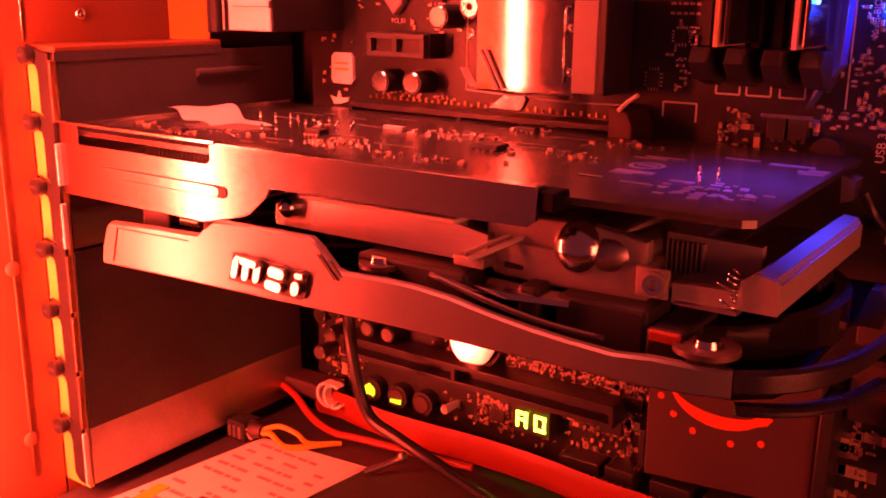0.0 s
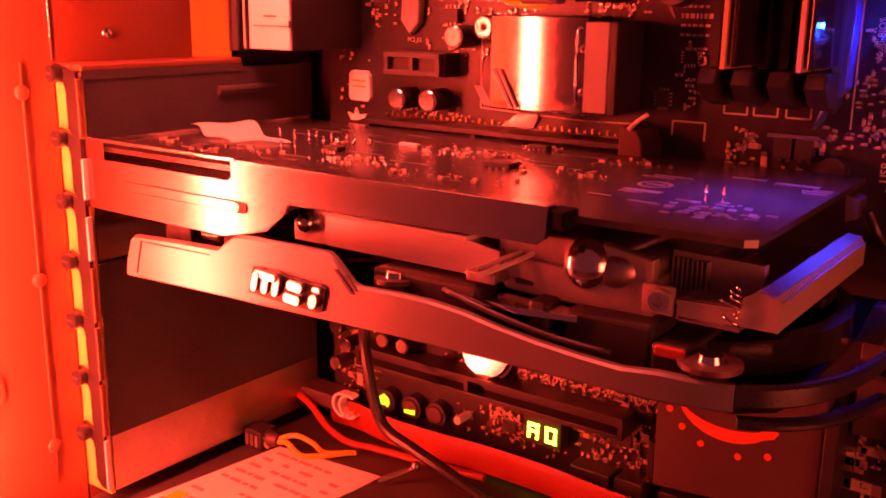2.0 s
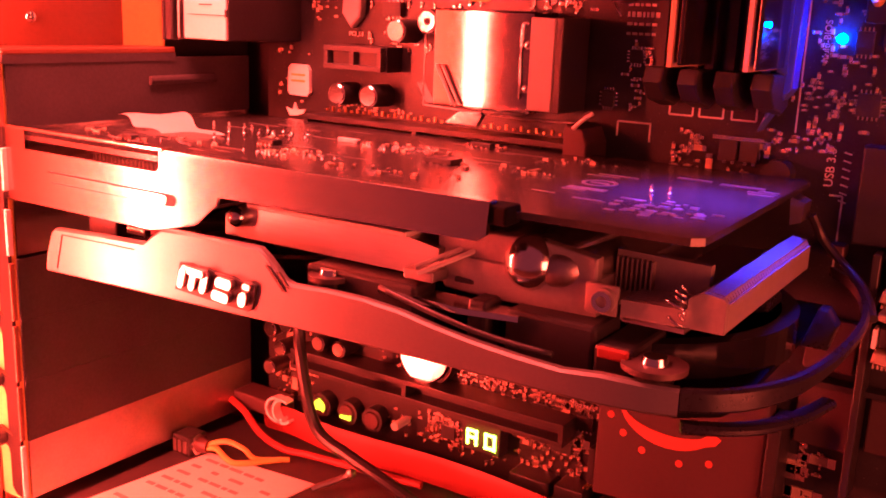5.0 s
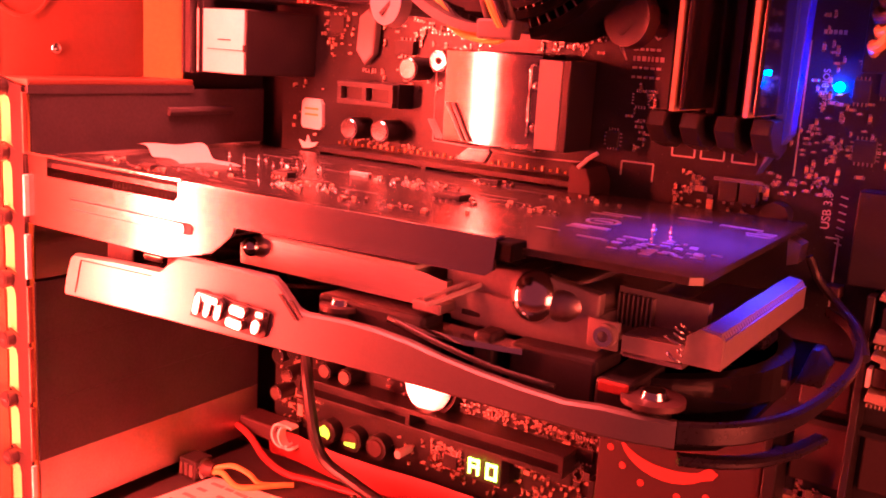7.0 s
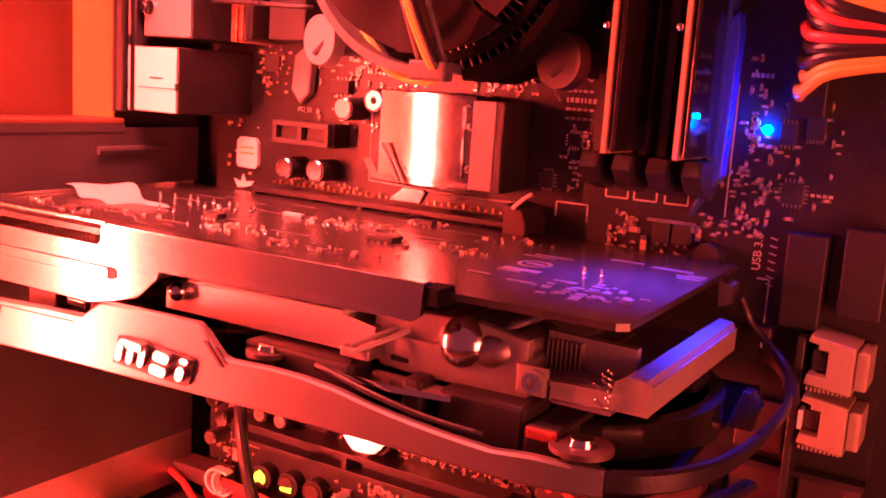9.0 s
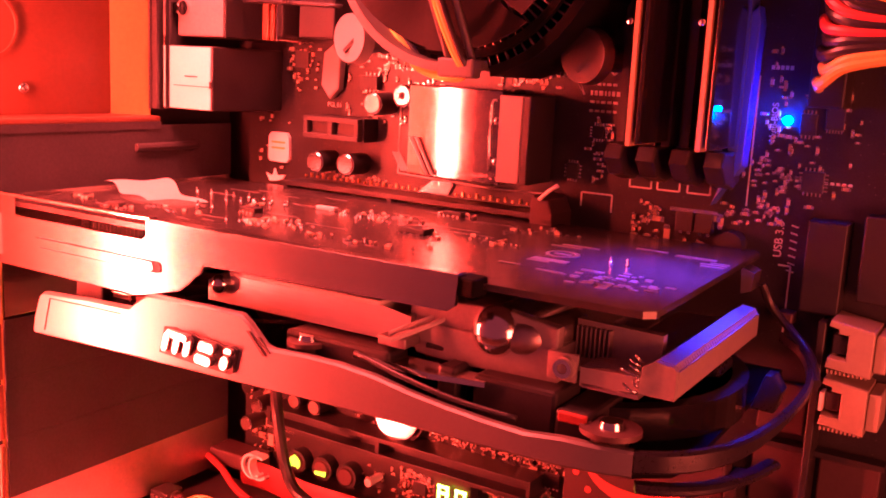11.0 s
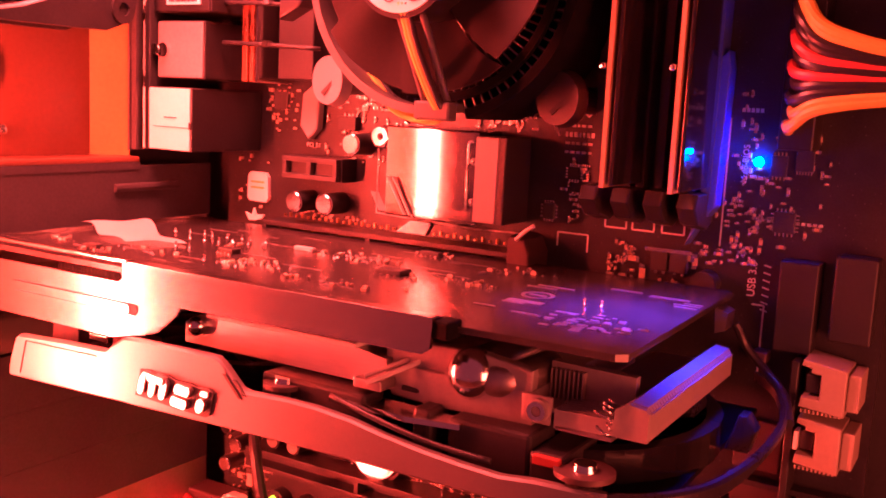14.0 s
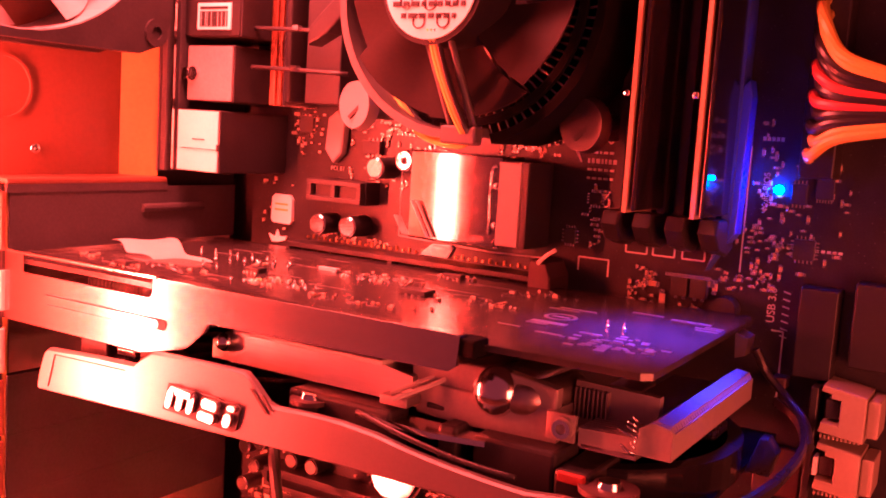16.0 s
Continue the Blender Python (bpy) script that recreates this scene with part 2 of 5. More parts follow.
def mesh_of(name, bm, mat, smooth=False):
    me = bpy.data.meshes.new(name)
    for f in bm.faces:
        f.smooth = f.smooth or smooth
    bm.to_mesh(me)
    bm.free()
    me.materials.append(mat)
    if smooth:
        me.set_sharp_from_angle(angle=radians(35))
    return me


def hang(ob, parent):
    ob.parent = parent
    if parent.type == "EMPTY":
        ob.matrix_parent_inverse = parent.matrix_basis.inverted()
    return ob


def part(name, bm, mat, parent, label="", smooth=False):
    ob = hang(new(name, mesh_of(name, bm, mat, smooth)), parent)
    if label:
        ob["label"] = label
    return ob


def repeat_part(name, me, parent, m, label=""):
    ob = new(name, me)
    hang(ob, parent)
    ob.matrix_basis = m
    if label:
        ob["label"] = label
    return ob


def thing(name, base, label, category, group="", kind=""):
    ob = new(name)
    ob.empty_display_size = 0.01
    ob.matrix_basis = Matrix.Translation(base)
    return tagged(ob, label, category, group, kind)


def solid(name, bm, mat, label, category, group="", kind="", smooth=False):
    return tagged(new(name, mesh_of(name, bm, mat, smooth)), label, category, group, kind)


B = bmesh.new


def text_mesh(words, size, m, mat, parent, name="printed_text", label="", deep=0.00015):
    cu = bpy.data.curves.new("text", "FONT")
    cu.body, cu.size, cu.extrude = words, size, deep
    cu.align_x, cu.align_y = "CENTER", "CENTER"
    tmp = bpy.data.objects.new("text", cu)
    me = bpy.data.meshes.new_from_object(tmp)
    bpy.data.objects.remove(tmp)
    me.materials.clear()
    me.materials.append(mat)
    return repeat_part(name, me, parent, m, label)


def facing_out(x, y, z, turn=0.0):
    """A pose on the board's face, flat letters read from the open side; turn: degrees clockwise."""
    return pose(x, y, z, 90, 0, 0) @ pose(0, 0, 0, 0, 0, -turn)


rng = random.Random(7)

# ---------------------------------------------------------------- the case and the room
Y_SHELF = -0.106
XP = -0.0140
bm = B()
box(bm, XP - 0.0015, XP, -0.20, -0.1070, 0.0, 0.45)
wall_rear = solid("wall_rear", bm, M_STEEL, "grey steel rear panel of the computer case, reddened for its red light", "case panel", kind="structure")
bm = B()
box(bm, XP - 0.0015, XP, -0.1070, -0.0507, 0.2405, 0.45)
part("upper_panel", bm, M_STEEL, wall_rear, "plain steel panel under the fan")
bm = B()
plate(bm, [(XP, -0.0507), (-0.0040, -0.0414), (-0.0048, -0.0402), (XP - 0.0015, -0.0507)], "z", 0.2410, 0.45)
part("flange", bm, M_FLANGE, wall_rear, "slanted steel flange beside the port opening")
bm = B()
tube(bm, [(XP, -0.1070, 0.2420), (XP, -0.1070, 0.33), (XP, -0.1070, 0.44)], 0.0005, 6, 2)
part("panel_seam", bm, M_CHROME, wall_rear)
bm = B()
box(bm, XP, 0.0005, -0.1065, -0.0402, 0.2390, 0.2412, 0.0006)
part("ledge", bm, M_STEEL, wall_rear, "folded steel ledge over the slots")
bm = B()
box(bm, -0.0005, 0.0006, -0.1065, -0.0402, 0.2365, 0.2392)
part("ledge_lip", bm, M_BLACKSTEEL, wall_rear)
# shelf with notches between the slot tabs
bm = B()
box(bm, -0.0155, -0.0015, Y_SHELF, Y_SHELF + 0.0015, 0.094, 0.2385)
part("slot_shelf", bm, M_ZINC, wall_rear, "bright steel shelf for the slot screws")
bm = B()
tube(bm, [(-0.0132, -0.1185, 0.242), (-0.0132, -0.1185, 0.17), (-0.0132, -0.1185, 0.10)], 0.0004, 6, 2)
part("fold_line", bm, M_STEEL, wall_rear, "worn bright fold in the steel")
for z in (0.2325, 0.172, 0.1135):
    bm = B()
    ball(bm, (-0.0135, -0.1185, z), 0.0025, 0.55, 1, 1, 14)
    part("rivet", bm, M_STEEL, wall_rear, "round steel rivet", smooth=True)
bm = B()
ring(bm, (0, -0.143, 0.139), "x", 0.008, 0.009, -0.0142, -0.0128, 32)
part("hole_rim", bm, M_STEEL, wall_rear)
bm = B()
cyl(bm, (-0.0138, -0.143, 0.139), (-0.0134, -0.143, 0.139), 0.008, 32)
part("hole", bm, M_BLACK, wall_rear, "dark round hole in the panel")
bm = B()
ball(bm, (XP, -0.0860, 0.2500), 0.002, 0.6, 1, 1, 12)
part("rivet", bm, M_CHROME, wall_rear, "small bright rivet", smooth=True)
bm = B()
ring(bm, (0, -0.0985, 0.270), "x", 0.0098, 0.0108, XP - 0.0002, XP + 0.0008, 36)
part("embossed_ring", bm, M_STEEL, wall_rear)
bm = B()
box(bm, XP - 0.0015, XP, -0.0507, 0.0100, 0.094, 0.45)
part("inner_panel", bm, M_BLACKSTEEL, wall_rear)
bm = B()
box(bm, XP - 0.0015, XP, Y_SHELF + 0.0015, -0.0507, 0.094, 0.2405)
part("inner_panel", bm, M_BLACKSTEEL, wall_rear)
# lower rear panel behind the power supply
bm = B()
box(bm, -0.0155, -0.0140, Y_SHELF, 0.012, 0.0, 0.094)
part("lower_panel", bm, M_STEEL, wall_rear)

bm = B()
box(bm, -0.02, 0.45, 0.010, 0.0115, 0.0, 0.45)
solid("wall_tray", bm, M_TRAY, "dark steel tray behind the motherboard", "case wall", kind="structure")
bm = B()
box(bm, -0.0155, 0.45, -0.20, 0.0115, -0.002, 0.0)
solid("floor", bm, M_BLACKSTEEL, "black steel floor of the computer case", "case floor", kind="structure")
bm = B()
box(bm, -0.0155, 0.45, -0.20, 0.0115, 0.45, 0.452)
solid("ceiling", bm, M_BLACKSTEEL, "black steel top of the computer case", "case top", kind="structure")
bm = B()
box(bm, 0.45, 0.4515, -0.20, 0.0115, -0.002, 0.452)
solid("wall_front", bm, M_BLACKSTEEL, "black steel front wall of the computer case", "case wall", kind="structure")
# desk under the case
bm = B()
box(bm, -0.25, 0.75, -0.55, 0.25, -0.04, -0.003, 0.003)
solid("desk_top", bm, M_DESK, "dark wooden desk under the computer case", "desk", kind="structure")

# lit strip on the edge of the rear panel
led_strip = thing("led_strip", (0.0, -0.160, 0.094), "red glowing light strip fixed beside the rear slots", "light strip")
bm = B()
cyl(bm, (0.002, -0.160, 0.096), (0.002, -0.160, 0.305), 0.0028, 16)
part("lit_tape", bm, M_LED_RED, led_strip, "glowing red diodes")
for z in (0.094, 0.307):
    bm = B()
    box(bm, -0.0140, 0.0055, -0.1635, -0.1565, z - 0.002, z + 0.002, 0.0004)
    part("end_cap", bm, M_WHITE, led_strip)

# ---------------------------------------------------------------- slot covers with thumb screws
PITCH = 0.02032
COVER_TOP = 0.2352


def slot_cover(i, metal, label, card=False):
    zc = COVER_TOP - 0.0075 - PITCH * i
    t = thing("slot_cover", (0, -0.05, zc), label, "slot cover", "slot covers in the rear panel")
    b1 = B()
    box(b1, -0.0008, 0.0002, -0.1052, -0.004, zc - 0.01012, zc + 0.01012)
    part("blade", b1, metal, t)
    b1 = B()
    box(b1, -0.0004, 0.0006, -0.1084, -0.1066, zc - 0.0093, zc + 0.0093, 0.0003)
    part("bent_edge", b1, M_BARE if metal is M_ALU else M_STEEL, t)
    b1 = B()
    plate(b1, [(-0.0006, zc - 0.0093), (-0.0006, zc + 0.0110), (-0.0050, zc + 0.0118), (-0.0118, zc + 0.0136), (-0.0120, zc + 0.0088), (-0.0072, zc + 0.0074), (-0.0064, zc + 0.0052), (-0.0064, zc - 0.0066), (-0.0040, zc - 0.0090)], "y", -0.1080, -0.1068)
    part("tab", b1, M_TAB, t, "dark bent tab")
    return t


def thumb_screw(i):
    zc = COVER_TOP - 0.0075 - PITCH * i + 0.0105
    t = thing("thumb_screw", (-0.0085, -0.1066, zc), "dark ribbed thumb screw holding a slot cover", "screw", "slot screws")
    b1 = B()
    cyl(b1, (-0.0094, -0.1080, zc), (-0.0094, -0.1112, zc), 0.0025, 18)
    part("head", b1, M_TAB, t, smooth=True)
    b1 = B()
    ring(b1, (-0.0094, 0, zc), "y", 0.0025, 0.0028, -0.1109, -0.1088, 18)
    part("knurl", b1, M_BLACK, t)
    b1 = B()
    box(b1, -0.0110, -0.0078, -0.1115, -0.1112, zc - 0.0004, zc + 0.0004)
    part("slot", b1, M_BLACKSTEEL, t)


for i in range(7):
    if i in (1, 2):
        continue
    slot_cover(i, M_ALU if i == 6 else M_BLACKSTEEL, "bright bare steel slot cover in the lowest rear slot" if i == 6 else "black painted steel slot cover in the rear panel")
for i in range(7):
    thumb_screw(i)
bm = B()
tube(bm, [(0.0004, -0.052, 0.2300), (0.0004, -0.037, 0.2300), (0.0004, -0.022, 0.2300)], 0.0016, 10, 4)
solid("pressed_ridge", bm, M_BLACKSTEEL, "pressed steel ridge on the uppermost slot cover", "ridge", kind="structure", smooth=True)

# ---------------------------------------------------------------- graphics card
ZT = 0.2165
card = thing("graphics_card", (0.1, -0.055, 0.18), "two-fan graphics card with bare black board and grey shroud", "graphics card")
bm = B()
plate(bm, [(0.001, -0.1055), (0.170, -0.1055), (0.172, -0.1025), (0.2100, -0.1020), (0.2122, -0.1000), (0.2108, -0.0105), (0.2085, -0.0085), (0.001, -0.0085)], "z", ZT - 0.0016, ZT)
gpcb = part("circuit_board", bm, M_GPCB, card, "glossy black circuit board, back side up")
bm = B()
box(bm, 0.0385, 0.1275, -0.0090, -0.003, ZT - 0.0014, ZT - 0.0002)
part("edge_connector", bm, M_GOLD, gpcb)


def island(bm, x, y, w, d, h, z=ZT):
    box(bm, x - w / 2, x + w / 2, y - d / 2, y + d / 2, z, z + h)


# solder joints and tiny parts, gathered as on the real board
sold, cer = B(), B()
for (cx, cy, sx, sy, n) in ((0.103, -0.042, 0.016, 0.008, 54), (0.090, -0.073, 0.009, 0.007, 16), (0.082, -0.079, 0.020, 0.004, 18), (0.124, -0.082, 0.020, 0.006, 26), (0.151, -0.056, 0.014, 0.007, 34), (0.118, -0.021, 0.011, 0.004, 20), (0.147, -0.035, 0.005, 0.005, 10), (0.153, -0.027, 0.009, 0.004, 14), (0.038, -0.091, 0.009, 0.004, 14), (0.050, -0.080, 0.014, 0.004, 14), (0.013, -0.084, 0.007, 0.004, 12), (0.058, -0.052, 0.010, 0.008, 6), (0.132, -0.062, 0.006, 0.004, 4)):
    for k in range(n):
        x, y = rng.gauss(cx, sx * 0.45), rng.gauss(cy, sy * 0.45)
        if not (0.006 < x < 0.205 and -0.101 < y < -0.013):
            continue
        if rng.random() < 0.55:
            ball(sold, (x, y, ZT), rng.uniform(0.0004, 0.0008), 1, 1, 0.9, 6)
        else:
            w = rng.choice((0.0006, 0.0009, 0.0012))
            a = rng.random() < 0.5
            island(cer, x, y, w * (1.6 if a else 1), w * (1 if a else 1.6), 0.0007)
            for s in (-1, 1):
                island(sold, x + (s * w * 0.85 if a else 0), y + (0 if a else s * w * 0.85), w * (0.35 if a else 1), w * (1 if a else 0.35), 0.0008)
for x, y, w, d in ((0.069, -0.066, 0.006, 0.004), (0.125, -0.058, 0.009, 0.006), (0.116, -0.022, 0.007, 0.003), (0.036, -0.090, 0.005, 0.003)):
    bm = B()
    box(bm, x - w / 2, x + w / 2, y - d / 2, y + d / 2, ZT, ZT + 0.0016, 0.0002)
    part("chip", bm, M_CHIP, gpcb, "small black chip")
    for k in range(4):
        for s in (-1, 1):
            island(sold, x - w * 0.375 + k * w * 0.25, y + s * d * 0.6, w * 0.1, d * 0.25, 0.0006)
tagged(part("solder_joints", sold, M_SOLDER, gpcb, "bright tiny solder joints"), kind="stuff")
tagged(part("tiny_capacitors", cer, M_CER, gpcb, "tiny brown ceramic parts"), kind="stuff")
bm = B()
box(bm, 0.0775, 0.0850, -0.0450, -0.0430, ZT, ZT + 0.0012, 0.0002)
part("pale_coil", bm, M_BARE, gpcb, "pale oblong coil")
# through-hole pins
bm = B()
cyl(bm, (0, 0, 0), (0, 0, 0.0019), 0.00050, 8, 0.00040)
ball(bm, (0, 0, 0.0003), 0.0007, 1, 1, 0.6, 8)
PIN = mesh_of("pin", bm, M_SOLDER, True)
spots = [(0.1855, -0.0592), (0.1900, -0.0590)] + [(0.027 + 0.0052 * k, -0.048 + 0.0012 * (k % 3) + 0.0006 * k) for k in range(8)] + [(0.042 + 0.0050 * k, -0.056 + 0.0016 * k) for k in range(6)] + [(0.050, -0.070), (0.055, -0.069)]
for x, y in spots:
    repeat_part("pin", PIN, gpcb, Matrix.Translation((x, y, ZT)) @ Matrix.Diagonal((1, 1, 1.1 if x > 0.18 else 1, 1)))
# white print on the board
silk = B()
ring(silk, (0.171, -0.057, 0), "z", 0.0036, 0.0046, ZT + 0.0001, ZT + 0.0003, 28)
for x, y, w, d in ((0.171, -0.057, 0.0050, 0.0016), (0.172, -0.067, 0.010, 0.0030), (0.170, -0.070, 0.006, 0.0012), (0.200, -0.035, 0.011, 0.0026), (0.2075, -0.0385, 0.005, 0.0012), (0.2065, -0.0410, 0.007, 0.0012), (0.2070, -0.0440, 0.006, 0.0010), (0.187, -0.033, 0.009, 0.0018), (0.170, -0.043, 0.011, 0.0010), (0.167, -0.046, 0.009, 0.0010), (0.178, -0.080, 0.007, 0.0012), (0.166, -0.078, 0.006, 0.0010), (0.186, -0.072, 0.006, 0.0012)):
    box(silk, x - w / 2, x + w / 2, y - d / 2, y + d / 2, ZT + 0.0001, ZT + 0.0003)
for k in range(44):
    a, r = rng.uniform(0, 6.28), rng.uniform(0.003, 0.014)
    x, y = 0.195 + r * math.cos(a), -0.080 + r * math.sin(a) * 0.8
    w = rng.uniform(0.0005, 0.0014)
    box(silk, x - w, x + w, y - 0.0006, y + 0.0006, ZT + 0.0001, ZT + 0.0003)
for k in range(26):
    x, y, w = rng.uniform(0.030, 0.150), rng.uniform(-0.098, -0.020), rng.uniform(0.002, 0.008)
    box(silk, x - w, x + w, y - 0.0002, y + 0.0002, ZT + 0.0001, ZT + 0.0002)
tagged(part("board_print", silk, M_FAINT, gpcb, "faint grey printed marks"), kind="stuff")
# side plate
bm = B()
plate(bm, [(-0.002, 0.1965), (0.064, 0.1965), (0.080, 0.2000), (0.0815, 0.2005), (0.0885, 0.2062), (0.0895, 0.2087), (0.166, 0.2097), (0.168, 0.2112), (0.1685, 0.2180), (0.068, 0.2180), (0.068, 0.2138), (0.0665, 0.2125), (0.010, 0.2125), (0.010, 0.2180), (-0.002, 0.2180)], "y", -0.1070, -0.1058)
plate_side = part("side_plate", bm, M_SATIN, card, "satin steel side plate with cut-outs")
bm = B()
box(bm, -0.003, 0.0695, -0.1072, -0.1040, 0.2180, 0.2190, 0.0003)
part("top_lip", bm, M_CHROME, plate_side, "bright folded lip")
bm = B()
box(bm, 0.0695, 0.1685, -0.1070, -0.1030, 0.2176, 0.2186, 0.0004)
part("top_fold", bm, M_SATIN, plate_side)
bm = B()
arc = [(0.0725 + 0.0016 * math.cos(radians(a)), 0.2056 + 0.0016 * math.sin(radians(a))) for a in range(-90, 91, 15)]
outer = [(0.022, 0.2040)] + arc + [(0.022, 0.2072)]
plate(bm, outer, "y", -0.1073, -0.1069)
part("groove_edge", bm, M_BLACKSTEEL, plate_side, "dark stamped outline")
bm = B()
arc = [(0.0700 + 0.0013 * math.cos(radians(a)), 0.2056 + 0.0013 * math.sin(radians(a))) for a in range(-90, 91, 15)]
plate(bm, [(0.020, 0.2043)] + arc + [(0.020, 0.2069)], "y", -0.1076, -0.1070)
part("groove_face", bm, M_SATIN, plate_side)
bm = B()
box(bm, 0.1672, 0.1725, -0.1066, -0.100, 0.2135, 0.2178, 0.0006)
part("end_clip", bm, M_SOOT, card, "small black clip")
# row of pins behind the cut-out
bm = B()
for k in range(22):
    box(bm, 0.030 + k * 0.0017, 0.0308 + k * 0.0017, -0.0985, -0.0955, 0.2095, 0.2125)
tagged(part("connector_pins", bm, M_SOLDER, card, "row of bright pins"), kind="stuff")
bm = B()
box(bm, 0.012, 0.070, -0.101, -0.060, 0.2012, 0.2095, 0.0006)
part("port_shell", bm, M_ALU, card, "dull metal port housing")
# bracket
bm = B()
box(bm, -0.0008, 0.0004, -0.1052, -0.004, 0.1780, 0.2175)
bracket = part("bracket", bm, M_CHROME, card, "bright nickel slot bracket")
for i in (1, 2):
    zc = COVER_TOP - 0.0075 - PITCH * i
    bm = B()
    box(bm, -0.0004, 0.0008, -0.1086, -0.1066, zc - 0.0085, zc + (0.0045 if i == 1 else 0.0060), 0.0003)
    part("bracket_edge", bm, M_BARE, bracket)
    bm = B()
    plate(bm, [(-0.0006, zc - 0.0093), (-0.0006, zc + 0.0110), (-0.0050, zc + 0.0118), (-0.0118, zc + 0.0136), (-0.0120, zc + 0.0088), (-0.0072, zc + 0.0074), (-0.0064, zc + 0.0052), (-0.0064, zc - 0.0066), (-0.0040, zc - 0.0090)], "y", -0.1080, -0.1068)
    part("bracket_tab", bm, M_TAB, bracket)
# cooler
bm = B()
plate(bm, [(0.085, 0.1975), (0.152, 0.1975), (0.152, 0.2045), (0.144, 0.2058), (0.0905, 0.2058), (0.085, 0.203)], "y", -0.1000, -0.0300)
cool = part("cooler_plate", bm, M_COOLPLATE, card, "shiny steel cooler plate")
bm = B()
box(bm, 0.0935, 0.1435, -0.1012, -0.092, 0.2058, 0.2072, 0.0004)
part("plate_lip", bm, M_BARE, cool, "bright rolled lip")
bm = B()
ball(bm, (0.0905, -0.1015, 0.2030), 0.0026, 1, 0.8, 1, 12)
part("plate_screw", bm, M_CHROME, cool, smooth=True)
bm = B()
tube(bm, [(0.1485, -0.104, 0.2005), (0.1550, -0.0985, 0.2040), (0.1580, -0.096, 0.2055), (0.1595, -0.0975, 0.2047), (0.150, -0.1055, 0.1995)], 0.0006, 6, 5)
part("spring_clip", bm, M_BARE, cool, "bright wire clip", smooth=True)
bm = B()
box(bm, 0.1455, 0.1535, -0.1045, -0.098, 0.1975, 0.2000, 0.0004)
part("clip_foot", bm, M_ALU, cool)
# dark core between the plate and the fins
bm = B()
plate(bm, [(0.152, -0.0975), (0.165, -0.0990), (0.190, -0.0975), (0.190, -0.03), (0.152, -0.03)], "z", 0.1950, 0.2035, 0.0008)
part("cooler_base", bm, M_DULL, card, "dull metal cooler base", smooth=True)
bm = B()
ball(bm, (0.1738, -0.0965, 0.2045), 0.0062, 1, 0.9, 1, 24)
cyl(bm, (0.1738, -0.0950, 0.2045), (0.1738, -0.0600, 0.2045), 0.0055, 24)
part("heat_pipe", bm, M_CHROME, card, "bright bent heat pipe", smooth=True)
bm = B()
tube(bm, [(0.1775, -0.0945, 0.2035), (0.1815, -0.0955, 0.2040), (0.1850, -0.0900, 0.2045), (0.1860, -0.08, 0.2045)], 0.0042, 14, 6)
part("heat_pipe", bm, M_ALU, card, "dull bent heat pipe", smooth=True)
bm = B()
cyl(bm, (0.1925, -0.1005, 0.2003), (0.1925, -0.0985, 0.2003), 0.0026, 18)
box(bm, 0.1878, 0.1952, -0.0990, -0.0975, 0.1968, 0.2034, 0.0006)
part("mount_ear", bm, M_DULL, card, "metal ear with a screw", smooth=True)
bm = B()
ring(bm, (0.1925, 0, 0.2003), "y", 0.0012, 0.0022, -0.1012, -0.1004, 18)
part("ear_screw", bm, M_CHROME, card)
bm = B()
plate(bm, [(0.1500, 0.1962), (0.1685, 0.1958), (0.1895, 0.1958), (0.1895, 0.2080), (0.1750, 0.2100), (0.1500, 0.2092)], "y", -0.0975, -0.0940, 0.0005)
part("cooler_wall", bm, M_DULL, card, "dull metal wall of the cooler")
bm = B()
plate(bm, [(0.1895, 0.1970), (0.2100, 0.1985), (0.2100, 0.2080), (0.1895, 0.2085)], "y", -0.0870, -0.0845)
part("recess_wall", bm, M_DULL, card)
for k in range(8):
    bm = B()
    box(bm, 0.1902 + k * 0.0011, 0.1906 + k * 0.0011, -0.0890, -0.0868, 0.2000, 0.2072)
    part("edge_fin", bm, M_DULL, card)
bm = B()
box(bm, 0.1555, 0.1640, -0.0985, -0.0970, 0.1972, 0.1985, 0.0003)
part("dark_opening", bm, M_JET, card)
# fins
stack = part("fin_stack", box(B(), 0.1965, 0.2095, -0.0990, -0.0335, 0.1965, 0.1975), M_ALU, card, "stack of thin aluminium fins")
bm = B()
plate(bm, [(0.1960, 0.1968), (0.2172, 0.1985), (0.2172, 0.2045), (0.2167, 0.2052), (0.2130, 0.2058), (0.2105, 0.2040), (0.2098, 0.2015), (0.1960, 0.2010)], "y", 0.0, 0.00125)
FIN = mesh_of("fin", bm, M_DULL)
for k in range(40):
    repeat_part("fin", FIN, stack, Matrix.Translation((0, -0.0990 + k * 0.00165, 0)))
bm = B()
box(bm, 0.2171, 0.2177, -0.0988, -0.0335, 0.1985, 0.2042)
plate(bm, [(0.2132, 0.2056), (0.2167, 0.2051), (0.2167, 0.2056), (0.2132, 0.2061)], "y", -0.0985, -0.0335)
part("fin_flange", bm, M_DULL, stack, "flat folded fin edge")
bm = B()
plate(bm, [(0.2100, 0.1983), (0.2176, 0.1983), (0.2176, 0.2046), (0.2169, 0.2054), (0.2130, 0.2060), (0.2102, 0.2042)], "y", -0.1002, -0.0988)
part("end_fin", bm, M_DULL, stack)
bm = B()
